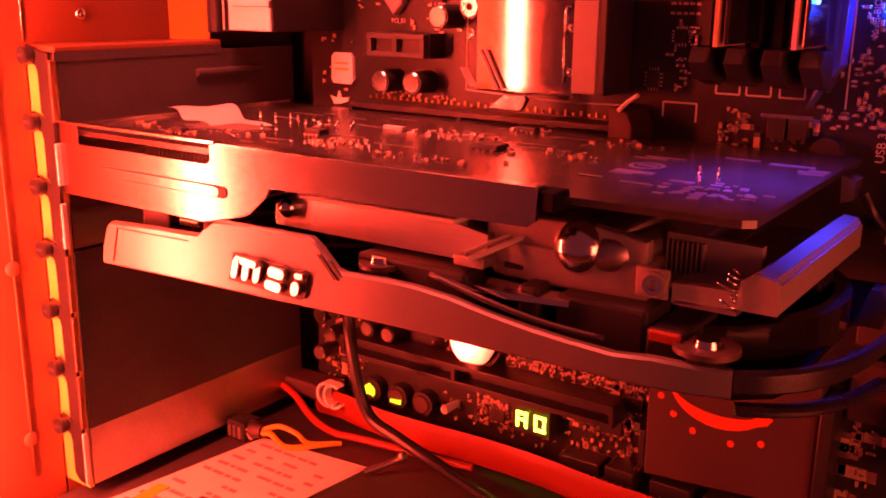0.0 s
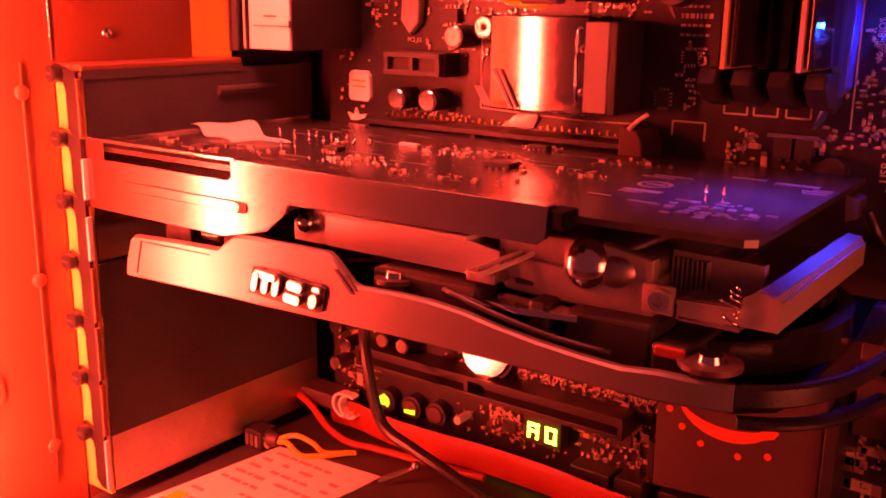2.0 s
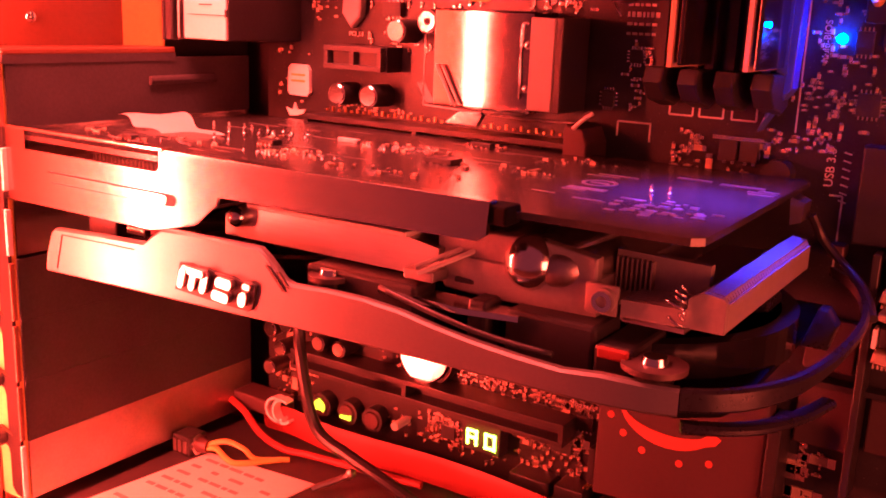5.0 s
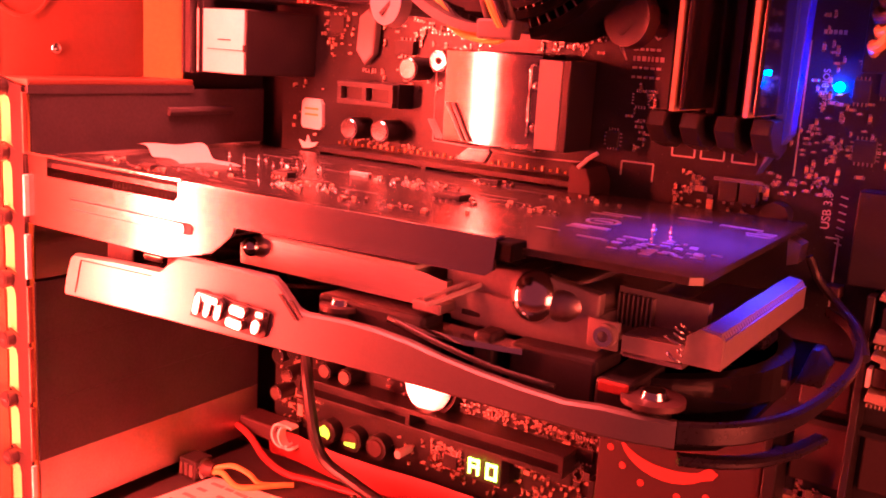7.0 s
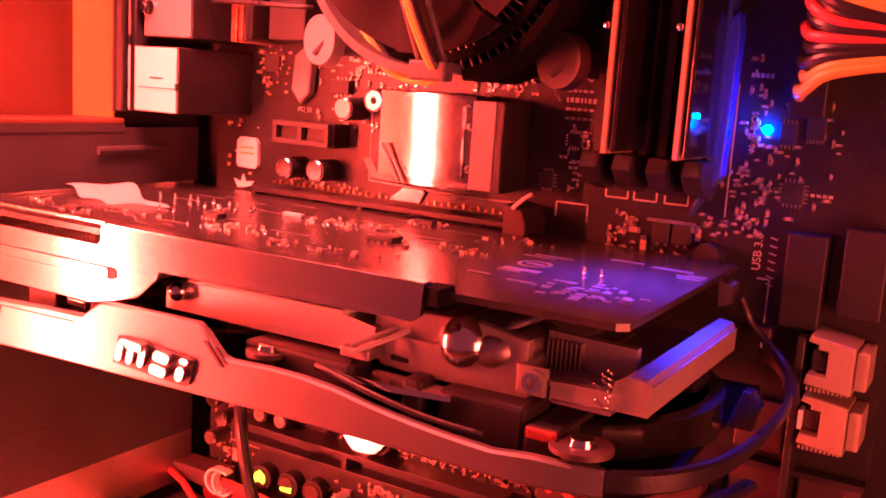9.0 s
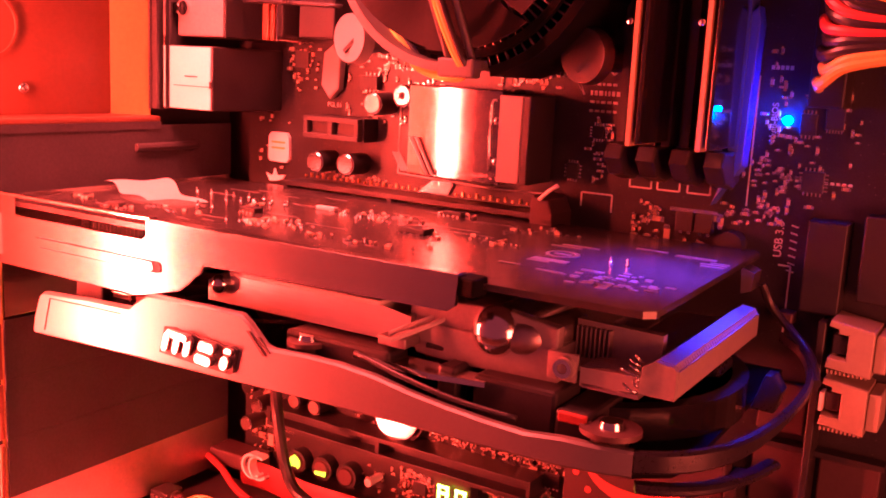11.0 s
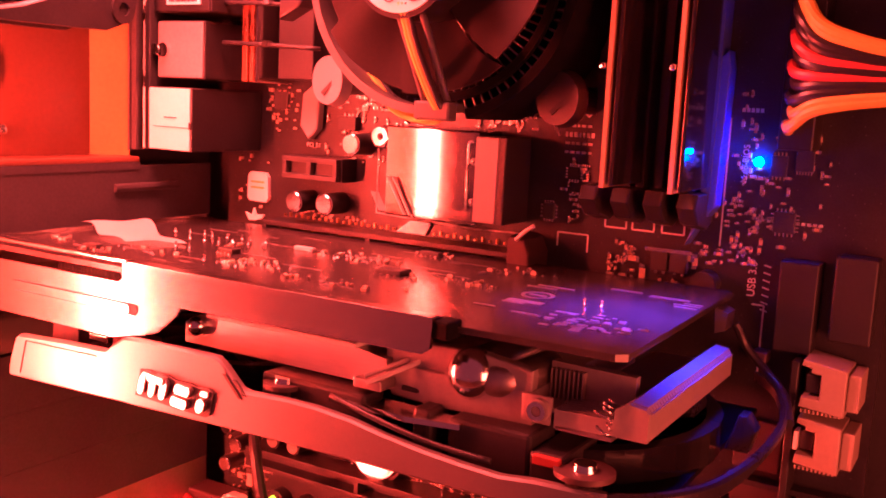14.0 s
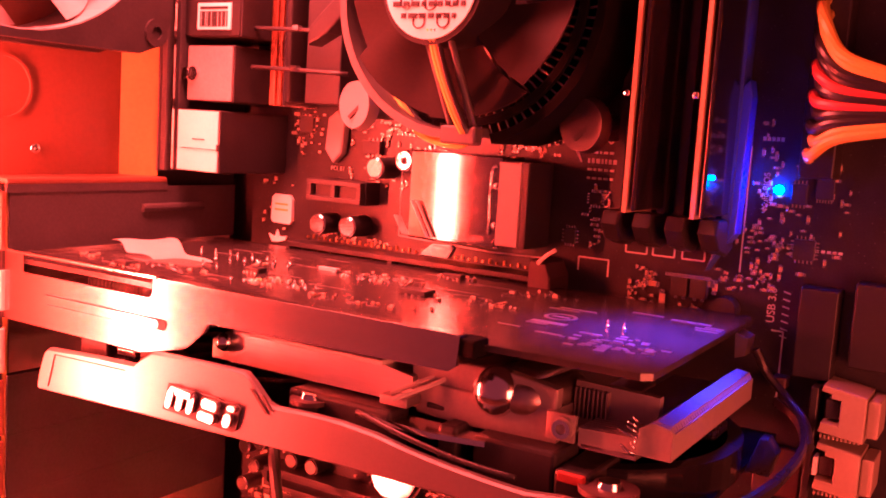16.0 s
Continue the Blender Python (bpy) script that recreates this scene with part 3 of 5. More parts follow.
for k in range(7):
    a = rng.uniform(-1, 1)
    bm = B()
    tube(bm, [(0.2098, -0.1005, 0.1985 + k * 0.0012), (0.2090 + a * 0.001, -0.1015, 0.1992 + k * 0.0012), (0.2078 + a * 0.002, -0.1010, 0.2001 + k * 0.0011)], 0.0003, 5, 3)
    part("bent_scrap", bm, M_CHROME, stack, "bent bright scrap of fin")
# fan bodies under the cooler


def curved_blade(name, parent, mat, centre, axis, r0, r1, start, span, sweep, front, back, thick=0.0011):
    """A twisted fan blade round an axis: from front at its leading edge to back at its trailing edge."""
    b1 = B()
    rows = []
    nr, na = 6, 7
    for side in (0, 1):
        grid = []
        for i in range(nr):
            u = i / (nr - 1)
            r = r0 + (r1 - r0) * u
            row = []
            for j in range(na):
                v = j / (na - 1)
                a = start + sweep * u * u + span * v * (0.85 + 0.15 * u)
                w = front + (back - front) * (v * v * (3 - 2 * v)) + thick * (0.5 - side) * (1 - 0.6 * abs(2 * v - 1))
                p, q = r * math.cos(a), r * math.sin(a)
                row.append(b1.verts.new({"x": (centre[0] + w, centre[1] + p, centre[2] + q), "y": (centre[0] + p, centre[1] + w, centre[2] + q), "z": (centre[0] + p, centre[1] + q, centre[2] + w)}[axis]))
            grid.append(row)
        rows.append(grid)
    lo, hi = rows
    fs = []
    for g in rows:
        fs += [b1.faces.new((g[i][j], g[i + 1][j], g[i + 1][j + 1], g[i][j + 1])) for i in range(nr - 1) for j in range(na - 1)]
    rim = [(0, j) for j in range(na)] + [(i, na - 1) for i in range(1, nr)] + [(nr - 1, j) for j in range(na - 2, -1, -1)] + [(i, 0) for i in range(nr - 2, 0, -1)]
    for (a, b), (c, d) in zip(rim, rim[1:] + rim[:1]):
        fs.append(b1.faces.new((lo[a][b], lo[c][d], hi[c][d], hi[a][b])))
    bmesh.ops.recalc_face_normals(b1, faces=fs)
    return part(name, b1, mat, parent, smooth=True)


def card_fan(cx, cy):
    b1 = B()
    ring(b1, (cx, cy, 0), "z", 0.0385, 0.0425, 0.1830, 0.1915, 56)
    rim = part("fan_ring", b1, M_GLOSS, card, "glossy black fan ring")
    b1 = B()
    cyl(b1, (cx, cy, 0.1835), (cx, cy, 0.1930), 0.0165, 32)
    part("fan_hub", b1, M_BLACK, rim, smooth=True)
    for k in range(11):
        curved_blade("fan_blade", rim, M_GLOSS, (cx, cy, 0), "z", 0.016, 0.0382, 2 * math.pi * k / 11, 0.42, 0.28, 0.1905, 0.1850)


card_fan(0.0760, -0.0560)
card_fan(0.1790, -0.0580)
# shroud: one wall that follows a bent line, in a grey length and a black length


def strip_wall(name, samples, thick, mat, label, fine=False):
    """samples: plan x, y, low z, high z."""
    if fine:
        plan = smooth_path([(p[0], p[1], 0) for p in samples], 5)
        tall = smooth_path([(p[2], p[3], 0) for p in samples], 5)
        samples = [(p.x, p.y, q.x, q.y) for p, q in zip(plan, tall)]
    b1 = B()
    rows = []
    n = len(samples)
    for i, (x, y, z0, z1) in enumerate(samples):
        xa, ya = samples[max(i - 1, 0)][:2]
        xb, yb = samples[min(i + 1, n - 1)][:2]
        d = Vector((xb - xa, yb - ya, 0)).normalized()
        w = Vector((-d.y, d.x, 0)) * thick
        o = Vector((x, y, 0))
        bev = 0.0006
        zz = [(0.0, z0 + bev), (0.0, z1 - bev), (bev / thick, z1), (1.0, z1), (1.0, z0), (bev / thick, z0)]
        rows.append([b1.verts.new(o + w * f + Vector((0, 0, z))) for f, z in zz])
    for a, b in zip(rows, rows[1:]):
        for k in range(6):
            b1.faces.new((a[k], b[k], b[(k + 1) % 6], a[(k + 1) % 6]))
    b1.faces.new(list(reversed(rows[0])))
    b1.faces.new(rows[-1])
    bmesh.ops.recalc_face_normals(b1, faces=b1.faces[:])
    return part(name, b1, mat, card, label, smooth=True)


YS = -0.1125
prof = [(0.0255, 0.1792, 0.1815), (0.0262, 0.1792, 0.1850), (0.0285, 0.1793, 0.1912), (0.0300, 0.1793, 0.1925), (0.050, 0.1799, 0.1936), (0.0675, 0.1804, 0.1942), (0.0700, 0.1805, 0.1962), (0.0745, 0.1806, 0.1990), (0.0790, 0.1807, 0.1992), (0.095, 0.1812, 0.1997), (0.1085, 0.1816, 0.1998), (0.1115, 0.1817, 0.1978), (0.1165, 0.1818, 0.1932), (0.1190, 0.1819, 0.1926), (0.130, 0.1822, 0.1932), (0.140, 0.1823, 0.1932), (0.150, 0.1824, 0.1924), (0.160, 0.1825, 0.1908), (0.170, 0.1826, 0.1896), (0.180, 0.1827, 0.1888), (0.190, 0.1828, 0.1884)]
line = [(x, YS, a, b) for x, a, b in prof]
line += [(0.198, -0.1122, 0.1828, 0.1892), (0.206, -0.1110, 0.1829, 0.1890), (0.213, -0.1088, 0.1830, 0.1888)]
shroud = strip_wall("shroud_fascia", line, 0.0022, M_FASCIA, "pale grey plastic shroud edge")
dark = [(x, y, max(a, b - 0.0047 + 0.0022 * min(1.0, max(0.0, (y + 0.099) / 0.035))), b) for x, y, a, b in ((0.2132, -0.1087, 0.1840, 0.1887), (0.2195, -0.1050, 0.1840, 0.1889), (0.2255, -0.0990, 0.1840, 0.1893), (0.2305, -0.0900, 0.1840, 0.1897), (0.2335, -0.0780, 0.1840, 0.1903), (0.2350, -0.0640, 0.1840, 0.1908), (0.2352, -0.0500, 0.1842, 0.1913), (0.2340, -0.0380, 0.1845, 0.1920), (0.2310, -0.0260, 0.1851, 0.1927), (0.2265, -0.0160, 0.1857, 0.1935), (0.2200, -0.0090, 0.1865, 0.1945))]
rim_wall = strip_wall("shroud_rim", dark, 0.0018, M_RIM, "smooth black curved shroud rim", True)
lowr = [(x + 0.0022 * (x - 0.18) / 0.05, y - (0.0015 if y < -0.09 else 0), 0.1805, 0.1825) for x, y, a, b in dark[:5]]
strip_wall("lower_rim", lowr, 0.003, M_RIM, "smooth black lower shroud rim", True)
bm = B()
plate(bm, [(0.028, -0.1105), (0.190, -0.1105), (0.212, -0.1070), (0.2190, -0.1010), (0.2205, -0.0950), (0.2205, -0.0095), (0.028, -0.0095)], "z", 0.1822, 0.1836)
part("shroud_floor", bm, M_SOOT, card, "matte black shroud floor")
# slanted strut between the fan and the rim
bm = B()
plate(bm, [(0.2215, 0.1835), (0.2275, 0.1835), (0.2290, 0.1895), (0.2265, 0.1930), (0.2245, 0.1930)], "y", -0.0500, -0.0440, 0.0006)
part("rim_strut", bm, M_RIM, card, "glossy black strut inside the rim", smooth=True)
bm = B()
box(bm, 0.2030, 0.2150, -0.0560, -0.0440, 0.1915, 0.1945, 0.0008)
part("fan_corner", bm, M_RIM, card, "glossy black corner of the fan frame")
# inset line and slits on the grey shroud
bm = B()
for a, b in (((0.0335, 0.1912), (0.0640, 0.1920)), ((0.0305, 0.1810), (0.0335, 0.1912))):
    d = Vector((b[0] - a[0], 0, b[1] - a[1]))
    nn = Vector((-d.z, 0, d.x)).normalized() * 0.00013
    q = [Vector((a[0], 0, a[1])) + nn, Vector((a[0], 0, a[1])) - nn, Vector((b[0], 0, b[1])) - nn, Vector((b[0], 0, b[1])) + nn]
    plate(bm, [(v.x, v.z) for v in q], "y", YS - 0.0003, YS + 0.0002)
part("inset_line", bm, M_INK, shroud, "fine dark seam")
bm = B()
for x0, z0, x1, z1 in ((0.1110, 0.1960, 0.1165, 0.1905), (0.1145, 0.1950, 0.1180, 0.1915)):
    plate(bm, [(x0, z0), (x0 + 0.0011, z0), (x1 + 0.0011, z1), (x1, z1)], "y", YS - 0.0003, YS + 0.0002)
part("slits", bm, M_INK, shroud, "slanted dark slits")
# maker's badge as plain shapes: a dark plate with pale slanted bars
bm = B()
plate(bm, [(0.0797, 0.1842), (0.0925, 0.1836), (0.1055, 0.1833), (0.1072, 0.1842), (0.1086, 0.1904), (0.1070, 0.1912), (0.1030, 0.1908), (0.1005, 0.1914), (0.0945, 0.1913), (0.0920, 0.1921), (0.0880, 0.1918), (0.0860, 0.1922), (0.0818, 0.1918)], "y", YS - 0.0006, YS + 0.0002, 0.0002)
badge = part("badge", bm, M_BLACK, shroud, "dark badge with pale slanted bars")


def slant(name, x, z0, z1, w, lean=0.0012):
    b1 = B()
    c = min(w, z1 - z0) * 0.28
    lo = []
    for px, pz in ((x + c, z0), (x + w - c, z0), (x + w, z0 + c), (x + w, z1 - c), (x + w - c, z1), (x + c, z1), (x, z1 - c), (x, z0 + c)):
        lo.append((px + lean * (pz - z0) / (z1 - z0), pz))
    plate(b1, lo, "y", YS - 0.0010, YS - 0.0003, 0.0002)
    for v in b1.verts:
        if v.co.y < YS - 0.0006:
            v.co.y -= 0.160 * (v.co.x - x)
    part(name, b1, M_PALEMETAL, badge)


for x in (0.0806, 0.0846, 0.0886):
    slant("pale_bar", x, 0.1850, 0.1908, 0.0029, 0.0019)
slant("pale_bar", 0.0824, 0.1893, 0.1914, 0.0096, 0.0005)
slant("pale_bar", 0.0930, 0.1842, 0.1870, 0.0070, 0.0008)
slant("pale_bar", 0.0944, 0.1877, 0.1906, 0.0066, 0.0008)
slant("pale_bar", 0.1019, 0.1842, 0.1882, 0.0034, 0.0013)
slant("pale_bar", 0.1037, 0.1888, 0.1904, 0.0033, 0.0005)
# screws with washers on the shroud


def washer_screw(x, y, z, r):
    b1 = B()
    cyl(b1, (x, y, z - 0.0012), (x, y, z), r, 32)
    w = part("washer", b1, M_DARKRED, card, "dull round washer", smooth=True)
    b1 = B()
    cyl(b1, (x, y, z), (x, y, z + 0.0014), 0.0028, 20, 0.0024)
    s = part("screw_head", b1, M_CHROME, w, smooth=True)
    b1 = B()
    cyl(b1, (x, y, 0.1832), (x, y, z - 0.0012), r * 0.6, 20)
    part("screw_post", b1, M_JET, w)
    return s


washer_screw(0.2060, -0.1040, 0.1912, 0.0066)
washer_screw(0.1248, -0.1050, 0.1948, 0.0054)
# inner black supports between shroud and cooler
for x0, x1, y0, y1, z0, z1 in ((0.118, 0.150, -0.106, -0.097, 0.183, 0.1965), (0.163, 0.168, -0.105, -0.096, 0.183, 0.1962), (0.172, 0.193, -0.104, -0.090, 0.185, 0.1955), (0.193, 0.2015, -0.1045, -0.085, 0.183, 0.1925)):
    bm = B()
    box(bm, x0, x1, y0, y1, z0, z1, 0.001)
    part("inner_support", bm, M_BLACK, card)
bm = B()
plate(bm, [(0.140, -0.1065), (0.163, -0.1085), (0.176, -0.1055), (0.176, -0.1005), (0.150, -0.100)], "z", 0.1935, 0.1948)
part("shroud_tongue", bm, M_CHROME, card, "bright metal tongue")
bm = B()
tube(bm, [(0.142, -0.1085, 0.1955), (0.158, -0.1100, 0.1928), (0.172, -0.1095, 0.1905), (0.186, -0.1085, 0.1895)], 0.0007, 6, 6)
part("inner_rib", bm, M_BLACK, card)
# small red bar that draws the red glint of the fan frame
bm = B()
box(bm, 0.1945, 0.2010, -0.1062, -0.1046, 0.1903, 0.1926, 0.0004)
part("red_glint_bar", bm, M_REDFLAT, card, "small red bar in place of a glint on the fan frame")
for x0, x1, z0, z1, m in ((0.034, 0.046, 0.190, 0.1965, M_BLACK), (0.050, 0.058, 0.1925, 0.1950, M_CHROME), (0.060, 0.072, 0.191, 0.1958, M_DARKRED)):
    bm = B()
    box(bm, x0, x1, -0.104, -0.096, z0, z1, 0.0006)
    part("port_part", bm, m, card)
bm = B()
tube(bm, [(0.2135, -0.0150, 0.2085), (0.2170, -0.0140, 0.2020), (0.2230, -0.0150, 0.1965), (0.2300, -0.0230, 0.1925), (0.2350, -0.0400, 0.1905)], 0.0012, 8, 8)
part("fan_wire", bm, M_BLACKW, card, "thin black fan wire", smooth=True)
bm = B()
plate(bm, [(0.2085, 0.2135), (0.2122, 0.2120), (0.2118, 0.2070), (0.2090, 0.2060)], "y", -0.020, -0.012)
part("corner_piece", bm, M_ALU, card)

# crumpled pale sheet lying on the card
bm = B()
nx, ny = 16, 6
ca, cb, cc, cd = Vector((0.006, -0.0705, 0.2198)), Vector((0.0095, -0.0470, 0.2190)), Vector((0.0500, -0.0660, 0.2178)), Vector((0.0330, -0.0760, 0.2180))
vs = []
for i in range(nx + 1):
    row = []
    for j in range(ny + 1):
        u, v = i / nx, j / ny
        p = (ca * (1 - u) + cd * u) * (1 - v) + (cb * (1 - u) + cc * u) * v
        lift = 0.0010 * math.sin(u * 7.5 + 0.5) * (0.5 + 0.5 * v) + 0.0004 * math.sin(v * 7 + u * 11)
        row.append(bm.verts.new((p.x, p.y + 0.0012 * math.sin(u * 9), max(ZT + 0.0003, p.z + lift - 0.0012 * u))))
    vs.append(row)
fs = [bm.faces.new((vs[i][j], vs[i + 1][j], vs[i + 1][j + 1], vs[i][j + 1])) for i in range(nx) for j in range(ny)]
bmesh.ops.solidify(bm, geom=fs, thickness=0.0002)
solid("paper_scrap", bm, M_PAPER, "crumpled pale paper scrap lying on the graphics card", "paper", smooth=True)

# ---------------------------------------------------------------- motherboard
mb = thing("motherboard", (0.128, 0.0, 0.25), "black motherboard with slots and chips, upright in the case", "motherboard")
bm = B()
box(bm, 0.0065, 0.2500, 0.0, 0.0016, 0.0985, 0.4030)
board = part("circuit_board", bm, M_PCB, mb, "black circuit board")
for x in (0.02, 0.13, 0.24):
    for z in (0.105, 0.25, 0.395):
        bm = B()
        cyl(bm, (x, 0.0016, z), (x, 0.010, z), 0.003, 6)
        part("standoff", bm, M_GOLD, mb)


def pcie_slot(name, x0, x1, z0, z1, h, mat, label):
    t = 0.0018
    b1 = B()
    box(b1, x0 + 0.0002, x1 - 0.0002, -h * 0.45, 0.0, z0 + 0.0002, z1 - 0.0002)
    p = part(name, b1, mat, mb, label)
    xk = x0 + (x1 - x0) * 0.45
    for nm, b in (("side_wall", (x0, x1, -h, -0.0001, z0, z0 + t)), ("side_wall", (x0, x1, -h, -0.0001, z1 - t, z1)), ("end_wall", (x0, x0 + t, -h + 0.0002, -0.0001, z0 + t, z1 - t)), ("end_wall", (x1 - t, x1, -h + 0.0002, -0.0001, z0 + t, z1 - t)), ("key", (xk, xk + 0.002, -h + 0.0002, -0.0001, z0 + t, z1 - t))):
        b1 = B()
        box(b1, *b, 0.0002)
        part(nm, b1, mat, p)
    return p


pcie_slot("expansion_slot", 0.034, 0.1395, 0.2112, 0.2192, 0.0112, M_BLACK, "long black card slot")
pcie_slot("expansion_slot", 0.0430, 0.0680, 0.2360, 0.2440, 0.0112, M_MID, "short grey-edged card slot")
bm = B()
box(bm, 0.0434, 0.0688, -0.0085, 0.0, 0.2358, 0.2442)
part("slot_body", bm, M_BLACK, mb)
pcie_slot("expansion_slot", 0.028, 0.145, 0.1205, 0.1285, 0.0112, M_BLACK, "long black card slot")
pcie_slot("expansion_slot", 0.034, 0.1395, 0.1700, 0.1780, 0.0112, M_BLACK, "long black card slot")
bm = B()
plate(bm, [(0.1395, 0.2110), (0.1475, 0.2110), (0.1475, 0.2200), (0.1455, 0.2245), (0.1405, 0.2255), (0.1395, 0.2240)], "y", -0.0150, 0.0, 0.0006)
part("slot_latch", bm, M_DARKRED, mb, "dark plastic slot latch")
bm = B()
tube(bm, [(0.143, -0.0155, 0.2245), (0.1462, -0.0158, 0.2275), (0.149, -0.0155, 0.2295)], 0.0007, 6, 4)
part("latch_tip", bm, M_WHITE, mb)
# solder teeth along the slot
bm = B()
for k in range(36):
    x = 0.036 + k * 0.0028
    box(bm, x, x + 0.0006, -0.0009, 0.0, 0.2200, 0.2208 + 0.0008 * (k % 2))
tagged(part("slot_contacts", bm, M_GOLD, mb, "row of gold contacts"), kind="stuff")


def capacitor(x, z, r=0.0040, h=0.0105, name="capacitor"):
    b1 = B()
    cyl(b1, (x, 0.0, z), (x, -h, z), r, 20)
    c = part(name, b1, M_BLACK, mb, "black-sleeved round capacitor", smooth=True)
    b1 = B()
    cyl(b1, (x, -h, z), (x, -h - 0.0004, z), r * 0.93, 20, r * 0.8)
    part("cap_top", b1, M_CHROME, c, "shiny metal top", smooth=True)


for x, z in ((0.0485, 0.2272), (0.0625, 0.2275), (0.0735, 0.2500), (0.0860, 0.2535)):
    capacitor(x, z)
for x, z in ((0.0400, 0.1325), (0.0500, 0.1322), (0.0155, 0.133), (0.0205, 0.126), (0.0150, 0.117), (0.0235, 0.136)):
    capacitor(x, z, 0.0032, 0.009)
bm = B()
cyl(bm, (0.0863, -0.0108, 0.2535), (0.0863, -0.0112, 0.2535), 0.0012, 12)
part("cap_mark", bm, M_INK, mb)

# chips with pins
pins = B()


def chip(x, z, w, d, h=0.0014, n=6, sides=4):
    b1 = B()
    box(b1, x - w / 2, x + w / 2, -h, 0.0, z - d / 2, z + d / 2, 0.0002)
    part("chip", b1, M_CHIP, mb, "square black chip")
    for k in range(n):
        u = (k + 0.5) / n - 0.5
        for s in (-1, 1):
            box(pins, x + u * w * 0.95 - w / n * 0.2, x + u * w * 0.95 + w / n * 0.2, -0.0006, 0, z + s * (d / 2 + 0.0005) - 0.0005, z + s * (d / 2 + 0.0005) + 0.0005)
            if sides == 4:
                box(pins, x + s * (w / 2 + 0.0005) - 0.0005, x + s * (w / 2 + 0.0005) + 0.0005, -0.0006, 0, z + u * d * 0.95 - d / n * 0.2, z + u * d * 0.95 + d / n * 0.2)


chip(0.0335, 0.2640, 0.0065, 0.0065, n=8)
chip(0.1470, 0.2330, 0.0040, 0.0050, n=4)
chip(0.2250, 0.2560, 0.0050, 0.0080, n=6, sides=2)
chip(0.2180, 0.2530, 0.0045, 0.0060, n=4, sides=2)
chip(0.2210, 0.2370, 0.0060, 0.0060, n=5)
chip(0.1550, 0.2460, 0.0040, 0.0040, n=4)
chip(0.1400, 0.1180, 0.0080, 0.0080, n=8)
chip(0.1310, 0.1265, 0.0060, 0.0050, n=4, sides=2)
chip(0.0950, 0.1085, 0.0060, 0.0050, n=5)
chip(0.1480, 0.1265, 0.0060, 0.0050, n=4, sides=2)
for x in (0.1855, 0.1915):
    chip(x, 0.2215, 0.0052, 0.0060, 0.0024, 2, 2)
chip(0.0660, 0.2570, 0.0075, 0.0050, 0.003, 4, 2)

# small parts scattered over the board, in the clusters that the board has
cer, sol, sk = B(), B(), B()


def scatter(x0, x1, z0, z1, n, size=(0.0007, 0.0014)):
    for _ in range(n):
        x, z = rng.uniform(x0, x1), rng.uniform(z0, z1)
        w = rng.uniform(*size)
        a = rng.random() < 0.5
        lx, lz = (w, w * 0.55) if a else (w * 0.55, w)
        box(cer, x - lx * 0.6, x + lx * 0.6, -0.0009, 0, z - lz * 0.6, z + lz * 0.6)
        for s in (-1, 1):
            dx, dz = (s * lx * 0.8, 0) if a else (0, s * lz * 0.8)
            ex, ez = (lx * 0.25, lz * 0.62) if a else (lx * 0.62, lz * 0.25)
            box(sol, x + dx - ex, x + dx + ex, -0.0010, 0, z + dz - ez, z + dz + ez)


for args in ((0.026, 0.042, 0.252, 0.272, 40), (0.055, 0.082, 0.243, 0.268, 54), (0.082, 0.10, 0.256, 0.266, 40), (0.012, 0.030, 0.222, 0.242, 22), (0.042, 0.075, 0.2215, 0.2235, 16), (0.1505, 0.160, 0.228, 0.250, 22), (0.168, 0.178, 0.2145, 0.226, 26), (0.178, 0.200, 0.2130, 0.2155, 16), (0.196, 0.216, 0.222, 0.242, 50), (0.205, 0.232, 0.232, 0.262, 44), (0.206, 0.212, 0.262, 0.275, 8), (0.010, 0.032, 0.104, 0.140, 60), (0.062, 0.13, 0.125, 0.142, 90), (0.068, 0.150, 0.101, 0.1135, 80), (0.125, 0.153, 0.112, 0.140, 60), (0.208, 0.222, 0.105, 0.145, 40)):
    scatter(*args)
for args in ((0.082, 0.128, 0.1180, 0.1200, 36), (0.086, 0.103, 0.1035, 0.1170, 22, (0.0012, 0.0022)), (0.098, 0.150, 0.1295, 0.1375, 90), (0.120, 0.150, 0.1010, 0.1180, 40, (0.001, 0.0025)), (0.205, 0.222, 0.228, 0.262, 24), (0.118, 0.142, 0.2585, 0.2660, 40), (0.060, 0.100, 0.2685, 0.2740, 26)):
    scatter(*args)
for args in ((0.012, 0.030, 0.105, 0.140, 14, (0.003, 0.005)), (0.125, 0.152, 0.115, 0.132, 12, (0.003, 0.005)), (0.175, 0.20, 0.216, 0.226, 6, (0.002, 0.003)), (0.209, 0.222, 0.105, 0.142, 12, (0.003, 0.006))):
    scatter(*args)
tagged(part("tiny_capacitors", cer, M_CER, mb, "tiny brown ceramic parts"), kind="stuff")
tagged(part("solder_pads", sol, M_SOLDER, mb, "tiny bright solder pads"), kind="stuff")
tagged(part("chip_pins", pins, M_SOLDER, mb, "rows of bright chip pins"), kind="stuff")


def mark(x0, z0, x1, z1, w=0.0005):
    d = Vector((x1 - x0, z1 - z0)).normalized()
    nx, nz = -d.y * w / 2, d.x * w / 2
    plate(sk, [(x0 + nx, z0 + nz), (x1 + nx, z1 + nz), (x1 - nx, z1 - nz), (x0 - nx, z0 - nz)], "y", -0.00025, 0.0)


